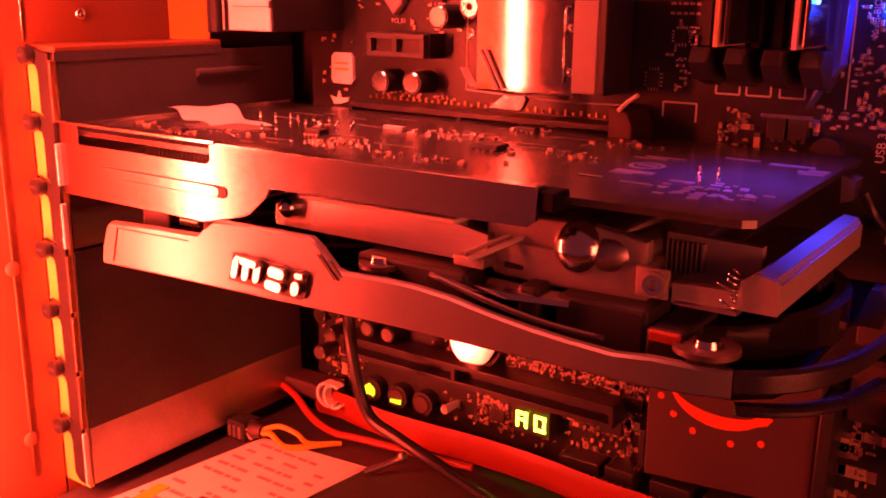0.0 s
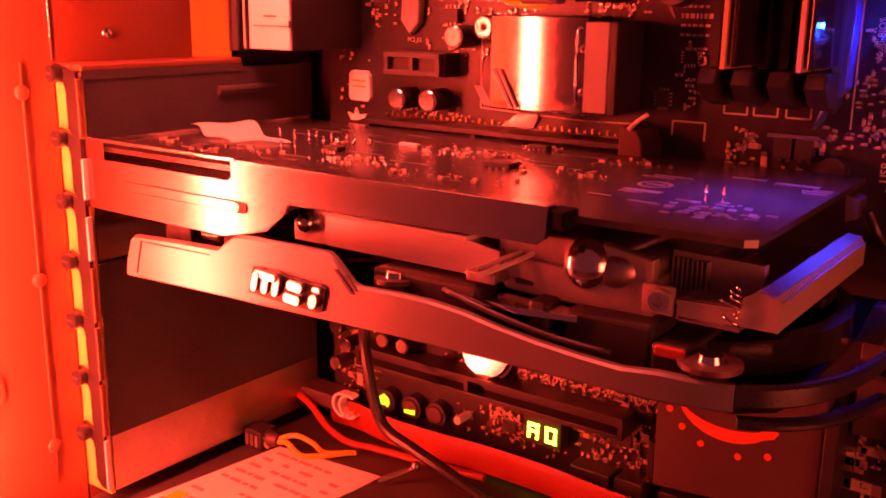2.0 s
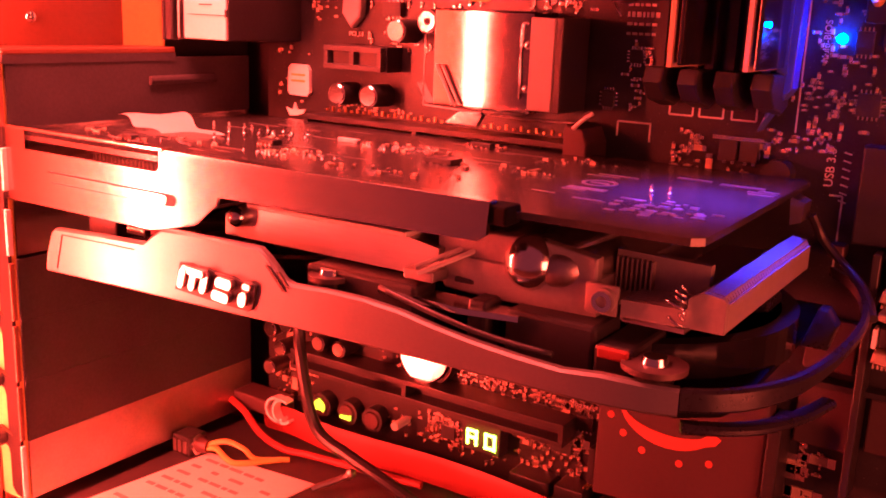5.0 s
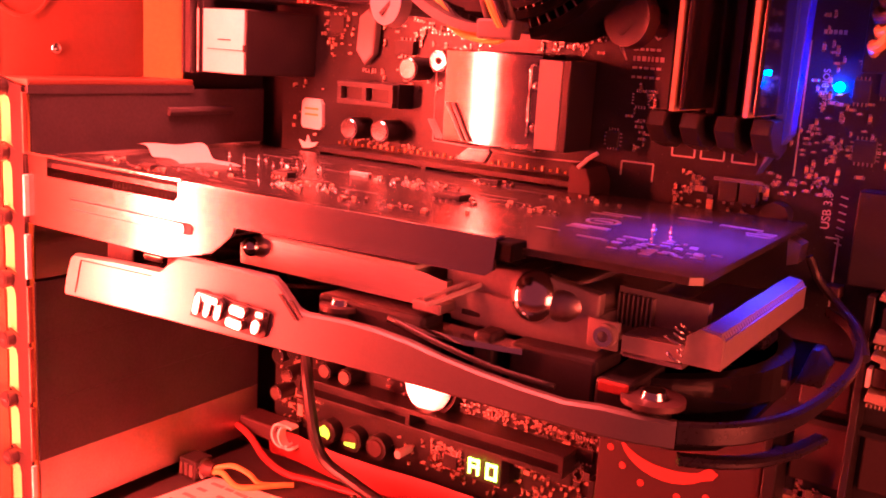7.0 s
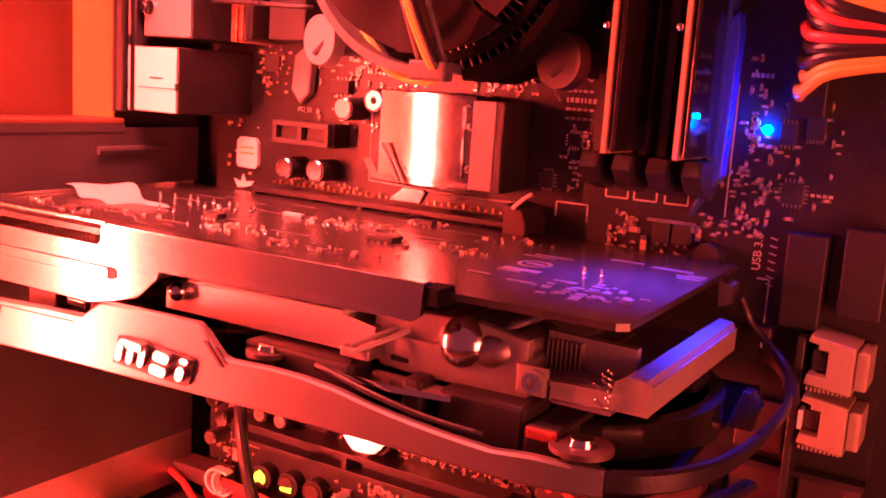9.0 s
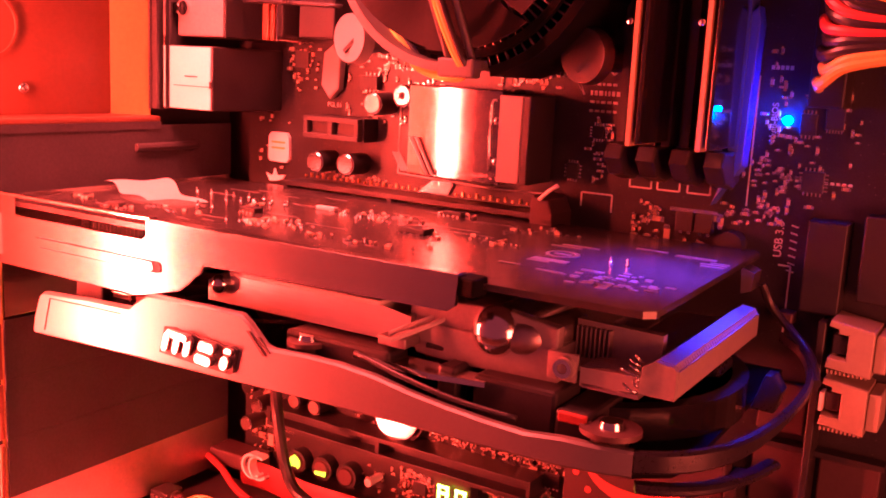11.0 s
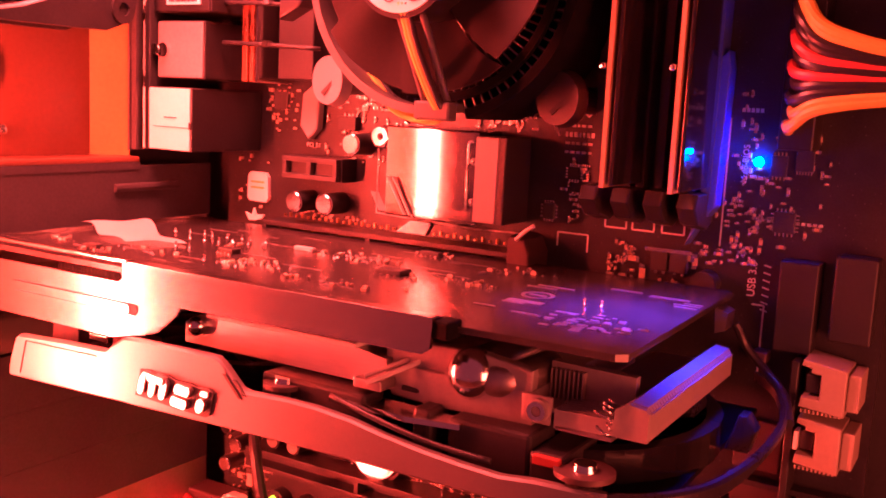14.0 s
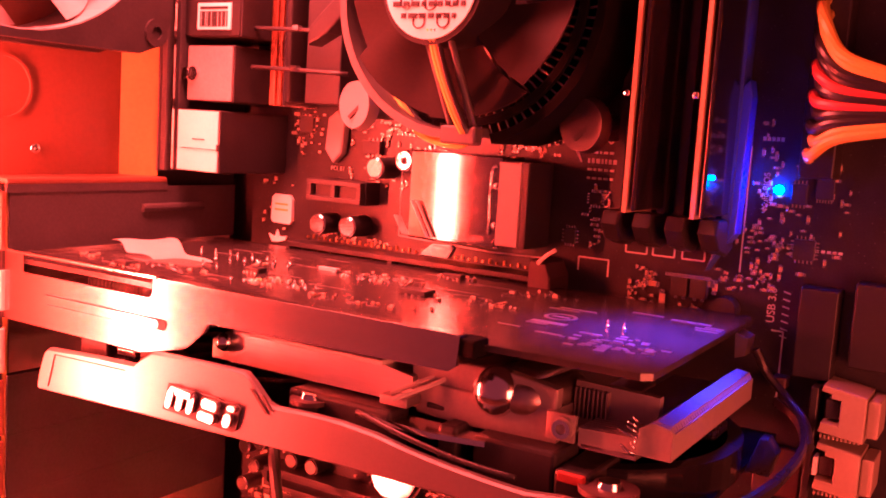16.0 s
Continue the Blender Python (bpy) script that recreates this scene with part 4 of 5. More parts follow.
for pts in (((0.152, 0.2705), (0.1585, 0.2640), (0.1665, 0.2720)), ((0.1505, 0.222), (0.1505, 0.2265), (0.1610, 0.2265), (0.1610, 0.221)), ((0.0785, 0.2500), (0.0785, 0.2255), (0.1180, 0.2240), (0.1420, 0.2245)), ((0.214, 0.2120), (0.2175, 0.2120), (0.2175, 0.190))):
    for (a, b), (c, d) in zip(pts, pts[1:]):
        mark(a, b, c, d)
for x in (0.1700, 0.1790, 0.1885):
    for (a, b), (c, d) in zip(((x - 0.0035, 0.240), (x - 0.0035, 0.2300), (x + 0.0035, 0.2300)), ((x - 0.0035, 0.2300), (x + 0.0035, 0.2300), (x + 0.0035, 0.240))):
        mark(a, b, c, d)
for k in range(4):
    mark(0.0940 + k * 0.0011, 0.2330, 0.0985 + k * 0.0011, 0.2255, 0.0007)
    mark(0.0760 + k * 0.0009, 0.2330, 0.0800 + k * 0.0009, 0.2265, 0.0006)
for k in range(9):
    mark(0.1385 + k * 0.0009, 0.2725 - k * 0.0010, 0.1440 + k * 0.0006, 0.2655 - k * 0.0010, 0.0005)
for k in range(4):
    z = 0.2610 - 0.0028 * k
    x = 0.151
    while x < 0.160:
        w = rng.uniform(0.0006, 0.0016)
        mark(x, z, x + w, z, 0.0008 if k != 1 else 0.0015)
        x += w + 0.0006
for i in range(3):
    for k in range(4):
        mark(0.1620 + i * 0.0014, 0.2605 - k * 0.0016, 0.1629 + i * 0.0014, 0.2605 - k * 0.0016, 0.0011)
mark(0.1668, 0.2720, 0.1668, 0.2480, 0.0004)
for k in range(7):
    mark(0.1650, 0.2705 - k * 0.0014, 0.1662, 0.2705 - k * 0.0014, 0.0008)
mark(0.2030, 0.2660, 0.2030, 0.2280, 0.0004)
for k in range(7):
    mark(0.2165, 0.2240 - k * 0.0022, 0.2185, 0.2235 - k * 0.0022, 0.0004)
for k in range(5):
    mark(0.206 + k * 0.0013, 0.2685, 0.2069 + k * 0.0013, 0.2685, 0.0012)
mark(0.1335, 0.1370, 0.1510, 0.1372, 0.0016)
for k in range(10):
    mark(0.216 + 0.0016 * k, 0.2370, 0.217 + 0.0016 * k, 0.2370, 0.0008)
tagged(part("board_print", sk, M_SILK, mb, "pale printed lines and marks"), kind="stuff")
text_mesh("USB 3.0", 0.0033, facing_out(0.2135, -0.0003, 0.2195, -90), M_SILK, mb, label="pale printed letters")
text_mesh("Multi-BIOS", 0.0025, facing_out(0.2084, -0.0003, 0.2530, -90), M_SILK, mb, label="pale printed letters")
text_mesh("Super Charger", 0.0030, facing_out(0.1425, -0.0003, 0.1322, 0), M_SILK, mb, label="pale printed letters")
text_mesh("PCI_E1", 0.0022, facing_out(0.0490, -0.0003, 0.2480, 0), M_SILK, mb, label="pale printed letters")

# heat sink over the board's middle, with a pale block at its side
bm = B()
plate(bm, [(0.0930, -0.0161), (0.1290, -0.0178), (0.1290, -0.002), (0.0930, -0.002)], "z", 0.2275, 0.2578, 0.0006)
hs = part("heat_sink", bm, M_BRUSH, mb, "brushed metal heat sink with a bright sheen")
bm = B()
box(bm, 0.1292, 0.1372, -0.0200, -0.002, 0.2290, 0.2562, 0.0004)
part("pale_end", bm, M_GREY, hs, "pale grey end block")
bm = B()
box(bm, 0.1373, 0.1400, -0.0198, -0.002, 0.2288, 0.2565, 0.0004)
part("dark_side", bm, M_BLACK, hs)
for z0 in (0.2350, 0.2480):
    bm = B()
    ball(bm, (0.1275, -0.0178, z0), 0.0014, 1, 0.6, 1, 10)
    part("pin_head", bm, M_CHROME, hs, smooth=True)
bm = B()
tube(bm, [(0.1255, -0.0180, 0.2320), (0.1255, -0.0182, 0.2520), (0.1275, -0.0182, 0.2545)], 0.0005, 6, 4)
part("wire_clip", bm, M_CHROME, hs)

for k in range(2):
    bm = B()
    x = 0.0945 + 0.0022 * k
    plate(bm, [(x, 0.2405), (x + 0.0006, 0.2405), (x + 0.0076, 0.2285), (x + 0.0070, 0.2285)], "y", -0.0180, -0.0168)
    part("slanted_rib", bm, M_BARE, hs, "bright slanted rib")

bm = B()
plate(bm, [(0.0985, 0.2222), (0.1110, 0.2222), (0.1130, 0.2258), (0.1120, 0.2268), (0.1045, 0.2268)], "y", -0.0182, -0.0160, 0.0003)
part("foot_tab", bm, M_CHROME, hs, "bright bent foot of the heat sink")

# sticker and torn bits on the board
bm = B()
plate(bm, [(0.0178 + 0.0105 * u, 0.2243 + 0.0115 * v) for u, v in ((0.1, 0.02), (0.9, 0.0), (1.0, 0.12), (0.98, 0.85), (0.85, 1.0), (0.15, 1.0), (0.02, 0.88), (0.0, 0.12))], "y", -0.0016, 0.0)
st = part("sticker", bm, M_PAPER, mb, "white rounded sticker")
bm = B()
for k in range(2):
    box(bm, 0.0198, 0.0263, -0.0019, -0.0016, 0.2295 + k * 0.0022, 0.2302 + k * 0.0022)
part("sticker_print", bm, M_ORANGE, st)
bm = B()
plate(bm, [(0.0165, 0.2196), (0.0198, 0.2186), (0.0208, 0.2216), (0.0220, 0.2190), (0.0262, 0.2194), (0.0250, 0.2178), (0.0215, 0.2168), (0.0185, 0.2166)], "y", -0.0012, -0.0004)
part("torn_sticker", bm, M_PAPER, mb, "torn star-shaped bit of pale label")

# rear ports


def port_block(x0, x1, y0, y1, z0, z1, face, label, body=None):
    b1 = B()
    box(b1, x0, x1, y0, y1, z0, z1, 0.0005)
    p = part("port_block", b1, body or M_BLACK, mb, label)
    b1 = B()
    box(b1, x0 + 0.0003, x1 - 0.0006, y0 - 0.0006, y0, z0 + 0.0004, z1 - 0.0004, 0.0002)
    return part("front_face", b1, face, p), p


f1, p1 = port_block(0.0005, 0.0230, -0.0370, -0.0002, 0.2440, 0.2668, M_PAPER, "black port block with a white front")
bm = B()
box(bm, 0.0045, 0.0235, -0.0379, -0.0376, 0.2525, 0.2527)
box(bm, 0.0100, 0.0160, -0.0379, -0.0376, 0.2558, 0.2562)
box(bm, 0.0222, 0.0233, -0.0379, -0.0374, 0.2520, 0.2545)
part("fine_lines", bm, M_INK, p1)
f2, p2 = port_block(0.0020, 0.0250, -0.0330, -0.0002, 0.2700, 0.2905, M_DULL, "metal-faced port block")
bm = B()
cyl(bm, (0.0015, -0.0335, 0.280), (0.0015, -0.0350, 0.280), 0.0022, 16)
cyl(bm, (0.0055, -0.0336, 0.280), (0.0055, -0.0346, 0.280), 0.0026, 16)
part("rivets", bm, M_CHROME, p2, smooth=True)
f3, p3 = port_block(0.0000, 0.0280, -0.0330, -0.0002, 0.2935, 0.3300, M_BLACK, "black port block with a barcode label")
bm = B()
box(bm, 0.0070, 0.0235, -0.0342, -0.0337, 0.2960, 0.3055)
lab = part("barcode_label", bm, M_PAPER, p3, "white barcode label")
bm = B()
x = 0.0085
while x < 0.0220:
    w = rng.choice((0.0003, 0.0005, 0.0008))
    box(bm, x, x + w, -0.0345, -0.0342, 0.2970, 0.3025)
    x += w + rng.choice((0.0003, 0.0005))
box(bm, 0.0085, 0.0220, -0.0345, -0.0342, 0.3033, 0.3042)
part("barcode", bm, M_INK, p3)
# copper plates of the upper heat sink
for x0, x1, m in ((0.0330, 0.0358, M_COPPER), (0.0366, 0.0386, M_COPPER), (0.0394, 0.0402, M_CHROME)):
    bm = B()
    box(bm, x0, x1, -0.0230, -0.002, 0.2700, 0.36, 0.0004)
    part("copper_plate", bm, m, mb, "bright copper heat sink plate")
bm = B()
box(bm, 0.0440, 0.0600, -0.0160, -0.002, 0.2715, 0.36, 0.0006)
part("upper_heat_sink", bm, M_BLACK, mb, "dark upper heat sink")
for z in (0.2835, 0.2975):
    bm = B()
    tube(bm, [(0.0270, -0.0260, z), (0.0450, -0.0262, z - 0.0005), (0.0700, -0.0240, z - 0.0015)], 0.0008, 8, 4)
    part("cross_rod", bm, M_BLACK, mb)
    bm = B()
    box(bm, 0.0468, 0.0495, -0.0280, -0.0255, z - 0.0010, z + 0.0008)
    part("rod_clip", bm, M_CHROME, mb)

# memory slots
for x in (0.1675, 0.1775, 0.1875, 0.1975):
    bm = B()
    box(bm, x - 0.0033, x - 0.0009, -0.0085, 0, 0.2440, 0.385)
    box(bm, x + 0.0009, x + 0.0033, -0.0085, 0, 0.2440, 0.385)
    box(bm, x - 0.0009, x + 0.0009, -0.0035, 0, 0.2440, 0.385)
    ms = part("memory_slot", bm, M_BLUEPL if x > 0.19 else M_BLACK, mb, "blue memory slot" if x > 0.19 else "black memory slot")
    bm = B()
    plate(bm, [(-0.0000, 0.2440), (-0.0180, 0.2440), (-0.0200, 0.2400), (-0.0150, 0.2350), (-0.0060, 0.2330), (0.0, 0.2350)], "x", x - 0.0028, x + 0.0028, 0.0006)
    part("latch", bm, M_BLACK, ms, "black end latch")
bm = B()
plate(bm, [(0.1975, 0.2330), (0.2025, 0.2400), (0.2035, 0.2800), (0.2025, 0.2850), (0.1995, 0.2820), (0.1990, 0.2420), (0.1945, 0.2280)], "y", -0.0075, -0.0005, 0.0005)
part("slot_guard", bm, M_BLUEPL, mb, "blue plastic slot edge")

# lamps on the board
bm = B()
cyl(bm, (0.2121, 0.0, 0.2538), (0.2121, -0.0018, 0.2538), 0.0013, 20, 0.0011)
part("board_lamp", bm, M_LED_BLUE, mb, "glowing blue diode")
bm = B()
box(bm, 0.2003, 0.2010, -0.0300, -0.0290, 0.2560, 0.2572, 0.0002)
part("board_lamp", bm, M_LED_BLUE, mb, "glowing blue diode")

# big header at the board's edge, and inductors
bm = B()
plate(bm, [(0.2225, 0.2010), (0.2330, 0.2010), (0.2330, 0.2270), (0.2225, 0.2270)], "y", -0.0080, 0.0, 0.0005)
part("wide_header", bm, M_JET, mb, "black plastic pin header")
bm = B()
box(bm, 0.2370, 0.2480, -0.0080, 0.0, 0.2060, 0.2300, 0.0006)
part("wide_header", bm, M_JET, mb, "black plastic pin header")
bm = B()
box(bm, 0.1810, 0.1955, -0.0026, 0, 0.2245, 0.2256)
part("silver_bar", bm, M_SOLDER, mb)
bm = B()
cyl(bm, (0.2005, 0, 0.2165), (0.2005, -0.006, 0.2165), 0.0040, 20)
part("coil", bm, M_CHIP, mb, "round dark coil", smooth=True)
bm = B()
box(bm, 0.2165, 0.2210, -0.006, 0, 0.1960, 0.1995, 0.0006)
part("small_header", bm, M_DARKRED, mb)

# coin battery
bm = B()
cyl(bm, (0.0868, -0.0035, 0.1378), (0.0869, -0.0066, 0.1381), 0.0098, 40)
bat = part("coin_battery", bm, M_CHROME, mb, "shiny round coin battery", smooth=True)
bm = B()
ring(bm, (0.0870, 0, 0.1375), "y", 0.0098, 0.0112, -0.0050, 0.0, 40)
part("battery_holder", bm, M_BLACK, bat)

# buttons along the lower edge


def button(x, z, lit):
    b1 = B()
    cyl(b1, (x, 0, z), (x, -0.0050, z), 0.0048, 28)
    p = part("button", b1, M_BLACK, mb, "round black push button", smooth=True)
    b1 = B()
    cyl(b1, (x, -0.0050, z), (x, -0.0058, z), 0.0036, 24, 0.0032)
    part("button_cap", b1, M_DARKRED, p, smooth=True)
    if lit == 1:
        b1 = B()
        ring(b1, (x, 0, z), "y", 0.0018, 0.0027, -0.0062, -0.0058, 24, -50, 230)
        box(b1, x - 0.0004, x + 0.0004, -0.0062, -0.0058, z + 0.0005, z + 0.0032)
        cyl(b1, (x, -0.0058, z), (x, -0.0059, z), 0.0017, 16)
        part("lit_symbol", b1, M_LED_GREEN, p, "green lit power mark")
    if lit == 2:
        b1 = B()
        plate(b1, [(x - 0.0026, z - 0.0022), (x + 0.0026, z - 0.0022), (x + 0.0026, z - 0.0002), (x + 0.0010, z - 0.0006), (x - 0.0026, z - 0.0010)], "y", -0.0062, -0.0058)
        part("lit_symbol", b1, M_LED_GREEN, p, "green lit mark")


button(0.0385, 0.1055, 1)
button(0.0515, 0.1058, 2)
button(0.0635, 0.1060, 0)

# two-digit display
bm = B()
box(bm, 0.1040, 0.1195, -0.0060, 0, 0.1075, 0.1185, 0.0004)
disp = part("digit_display", bm, M_CHIP, mb, "two-digit display lit yellow-green")


def digit(x, segs):
    w, h, t = 0.0046, 0.0060, 0.0011
    z = 0.1124
    spans = {"a": (-w / 2, w / 2, h / 2 - t, h / 2), "g": (-w / 2, w / 2, -t / 2, t / 2), "d": (-w / 2, w / 2, -h / 2, -h / 2 + t), "f": (-w / 2, -w / 2 + t, 0, h / 2), "b": (w / 2 - t, w / 2, 0, h / 2), "e": (-w / 2, -w / 2 + t, -h / 2, 0), "c": (w / 2 - t, w / 2, -h / 2, 0)}
    for s in segs:
        a, b, c, d = spans[s]
        b1 = B()
        box(b1, x + a + 0.0001, x + b - 0.0001, -0.0064, -0.0060, z + c + 0.0001, z + d - 0.0001)
        part("segment", b1, M_LED_LIME, disp)


digit(0.1082, "abcefg")
digit(0.1155, "abcdef")

# lower chipset plate with an orange arc
bm = B()
plate(bm, [(0.1560, 0.1080), (0.2080, 0.1120), (0.2080, 0.1530), (0.1560, 0.1500)], "y", -0.0100, -0.002, 0.0008)
pch = part("chipset_plate", bm, M_DARKRED, mb, "flat dark heat sink plate with an orange arc")
bm = B()
pts_o, pts_i = [], []
for k in range(13):
    u = k / 12
    a = radians(205 + 125 * u)
    w = 0.0006 + 0.0020 * math.sin(math.pi * u) + (0.0012 if k > 10 else 0)
    pts_o.append((0.1795 + (0.0165 + w) * math.cos(a), 0.1435 + (0.0105 + w) * math.sin(a)))
    pts_i.append((0.1795 + (0.0165 - w * 0.6) * math.cos(a), 0.1435 + (0.0105 - w * 0.6) * math.sin(a)))
plate(bm, pts_o + pts_i[::-1], "y", -0.0104, -0.0100)
part("orange_arc", bm, M_DRAGON, pch, "orange printed arc")
for x, z in ((0.1605, 0.1365), (0.1650, 0.1315), (0.1715, 0.1275), (0.1835, 0.1265), (0.1925, 0.1290)):
    bm = B()
    cyl(bm, (x, -0.0100, z), (x, -0.0104, z), 0.0011, 14)
    part("orange_dot", bm, M_DRAGON, pch)
bm = B()
box(bm, 0.2085, 0.2125, -0.0130, 0, 0.1000, 0.1480, 0.0006)
part("edge_rail", bm, M_BLACK, mb, "black plastic rail")


def pin_header(x0, x1, z0, z1, h):
    b1 = B()
    box(b1, x0, x1, -h, 0, z0, z1, 0.0005)
    p = part("pin_header", b1, M_BLACK, mb, "black pin header")
    n = max(2, int((x1 - x0) / 0.0025))
    b1 = B()
    for k in range(n):
        xx = x0 + (k + 0.5) * (x1 - x0) / n
        box(b1, xx - 0.0003, xx + 0.0003, -h - 0.003, -h, z0 + 0.001, z0 + 0.0016)
    part("header_pins", b1, M_GOLD, p)


for a in ((0.1250, 0.1400, 0.0995, 0.1055, 0.009), (0.1425, 0.1530, 0.1000, 0.1065, 0.010), (0.158, 0.172, 0.0995, 0.1060, 0.009), (0.176, 0.190, 0.0995, 0.1060, 0.009), (0.1530, 0.1555, 0.108, 0.122, 0.008)):
    pin_header(*a)
bm = B()
cyl(bm, (0.0760, 0, 0.1080), (0.0760, -0.008, 0.1080), 0.0016, 14)
part("test_post", bm, M_WHITE, mb)
bm = B()
ring(bm, (0.0885, 0, 0.1085), "y", 0.0016, 0.0026, -0.001, 0, 20)
part("screw_pad", bm, M_SOLDER, mb)

# white drive ports at the board's edge


def drive_port(z, tilt):
    t = thing("drive_port", (0.239, -0.005, z), "white plastic drive port with a dark notched opening", "connector", "white drive ports")
    x0 = 0.2325
    b1 = B()
    plate(b1, [(x0, z - 0.0062), (x0 + 0.0118, z - 0.0074), (x0 + 0.0118, z + 0.0055), (x0 + 0.0004, z + 0.0072), (x0, z + 0.0054), (x0 + 0.0026, z + 0.0048), (x0 + 0.0026, z + 0.0036), (x0 + 0.0052, z + 0.0034), (x0 + 0.0052, z - 0.0036), (x0 + 0.0005, z - 0.0034)], "y", -0.0160, -0.001, 0.0004)
    part("housing", b1, M_PORT, t)
    b1 = B()
    box(b1, x0 + 0.0120, x0 + 0.0152, -0.0145, -0.001, z - 0.0058, z + 0.0046, 0.0004)
    part("shoulder", b1, M_PORT, t)
    b1 = B()
    for k in range(10):
        box(b1, x0 + 0.0006 + k * 0.0011, x0 + 0.0011 + k * 0.0011, -0.0155, -0.004, z - 0.0078, z - 0.0068)
    part("teeth", b1, M_PORT, t)
    b1 = B()
    box(b1, x0 + 0.0010, x0 + 0.0046, -0.0130, -0.001, z - 0.0026, z + 0.0026, 0.0003)
    part("tongue", b1, M_BLACK if tilt else M_DARKRED, t)
    if not tilt:
        b1 = B()
        box(b1, x0 - 0.0004, x0 + 0.0006, -0.0150, -0.010, z - 0.0026, z + 0.0026)
        part("bright_edge", b1, M_WHITE, t)
    return t


drive_port(0.1947, True)
drive_port(0.1784, False)
bm = B()
box(bm, 0.2290, 0.2312, -0.0120, -0.001, 0.130, 0.2000, 0.0004)
part("edge_rail", bm, M_BLACK, mb)
bm = B()
box(bm, 0.2125, 0.2500, -0.0060, -0.001, 0.1590, 0.1606)
part("edge_rail", bm, M_BLACK, mb)
for x0, x1, z0, z1 in ((0.2135, 0.2280, 0.1400, 0.1580), (0.2325, 0.2490, 0.1420, 0.1580), (0.2135, 0.2270, 0.163, 0.178)):
    bm = B()
    box(bm, x0, x1, -0.0030, 0, z0, z1, 0.0005)
    part("board_panel", bm, M_DARKRED, mb)

# memory modules


def memory_module(x):
    t = thing("memory_module", (x, -0.004, 0.2445), "thin black memory module standing in its slot", "memory module", "memory modules")
    b1 = B()
    box(b1, x - 0.0006, x + 0.0006, -0.0345, -0.0036, 0.2450, 0.3780)
    part("module_board", b1, M_EDGE, t, "pale board edge")
    for k in range(8):
        z = 0.2540 + k * 0.0155
        b1 = B()
        box(b1, x + 0.0006, x + 0.0017, -0.0270, -0.0150, z, z + 0.0110)
        part("memory_chip", b1, M_CHIP, t)
    b1 = B()
    box(b1, x + 0.0018, x + 0.0030, -0.0340, -0.0090, 0.2455, 0.3775, 0.0004)
    part("spreader", b1, M_GLOSS, t, "black heat spreader")
    for z in (0.2785,):
        b1 = B()
        ball(b1, (x - 0.0020, -0.0345, z), 0.0010, 1, 0.7, 1, 8)
        part("spreader_clip", b1, M_CHROME, t)


memory_module(0.1775)
memory_module(0.1972)

# ---------------------------------------------------------------- processor cooler
CX, CZ = 0.1250, 0.3050
cooler = thing("processor_cooler", (CX, 0.0, CZ), "round processor cooler with radial fins, open fan and yellow wire", "cpu cooler")
bm = B()
cyl(bm, (CX, -0.003, CZ), (CX, -0.034, CZ), 0.0185, 40)
core = part("core", bm, M_ALU, cooler, "solid aluminium core", smooth=True)
bm = B()
plate(bm, [(0.0180, -0.0002), (0.0300, 0.0006), (0.0415, 0.0030), (0.0415, 0.0036), (0.0300, 0.0012), (0.0180, 0.0004)], "z", 0.016, 0.0365)
FIN2 = mesh_of("cooler_fin", bm, M_DARKALU)
for k in range(84):
    repeat_part("fin", FIN2, core, Matrix.Translation((CX, 0, CZ)) @ pose(0, 0, 0, 90, 0, 0) @ pose(0, 0, 0, 0, 0, k * 360 / 84))
bm = B()
ring(bm, (CX, 0, CZ), "y", 0.0416, 0.0446, -0.0390, -0.0060, 64, -76, 150)
part("outer_ring", bm, M_SOOT, cooler, "black outer ring")
bm = B()
ring(bm, (CX, 0, CZ), "y", 0.0362, 0.0386, -0.0392, -0.0372, 64)
part("inner_ring", bm, M_SOOT, cooler, "black inner ring")
bm = B()
ring(bm, (CX, 0, CZ), "y", 0.0400, 0.0425, -0.0470, -0.0390, 64, 150, 284)
part("fan_frame", bm, M_DIM, cooler, "grey plastic fan frame")
bm = B()
cyl(bm, (CX, -0.040, CZ), (CX, -0.0605, CZ), 0.0165, 40)
hub = part("fan_hub", bm, M_BLACK, cooler, smooth=True)
bm = B()
cyl(bm, (CX, -0.0605, CZ), (CX, -0.0612, CZ), 0.0150, 40)
part("hub_label", bm, M_PAPER, hub, "round white label")
bm = B()
for r_, z_ in ((0.009, -0.0085), (0.012, -0.0052), (0.012, -0.0015), (0.010, 0.004)):
    x = -r_
    while x < r_:
        w = rng.uniform(0.001, 0.003)
        box(bm, CX + x, CX + min(r_, x + w), -0.0615, -0.0612, CZ + z_ - 0.0007, CZ + z_ + 0.0007)
        x += w + 0.0009
for x_, z_ in ((-0.0075, -0.0045), (0.0005, -0.0050), (0.0075, -0.0040), (-0.003, -0.0100), (0.005, -0.0098)):
    ring(bm, (CX + x_, 0, CZ + z_), "y", 0.0018, 0.0021, -0.0615, -0.0612, 18)
part("label_print", bm, M_INK, hub)
for k in range(7):
    curved_blade("fan_blade", hub, M_BLADE, (CX, 0, CZ), "y", 0.0160, 0.0368, 2 * math.pi * k / 7, 0.84, 0.10, -0.0500, -0.0432)
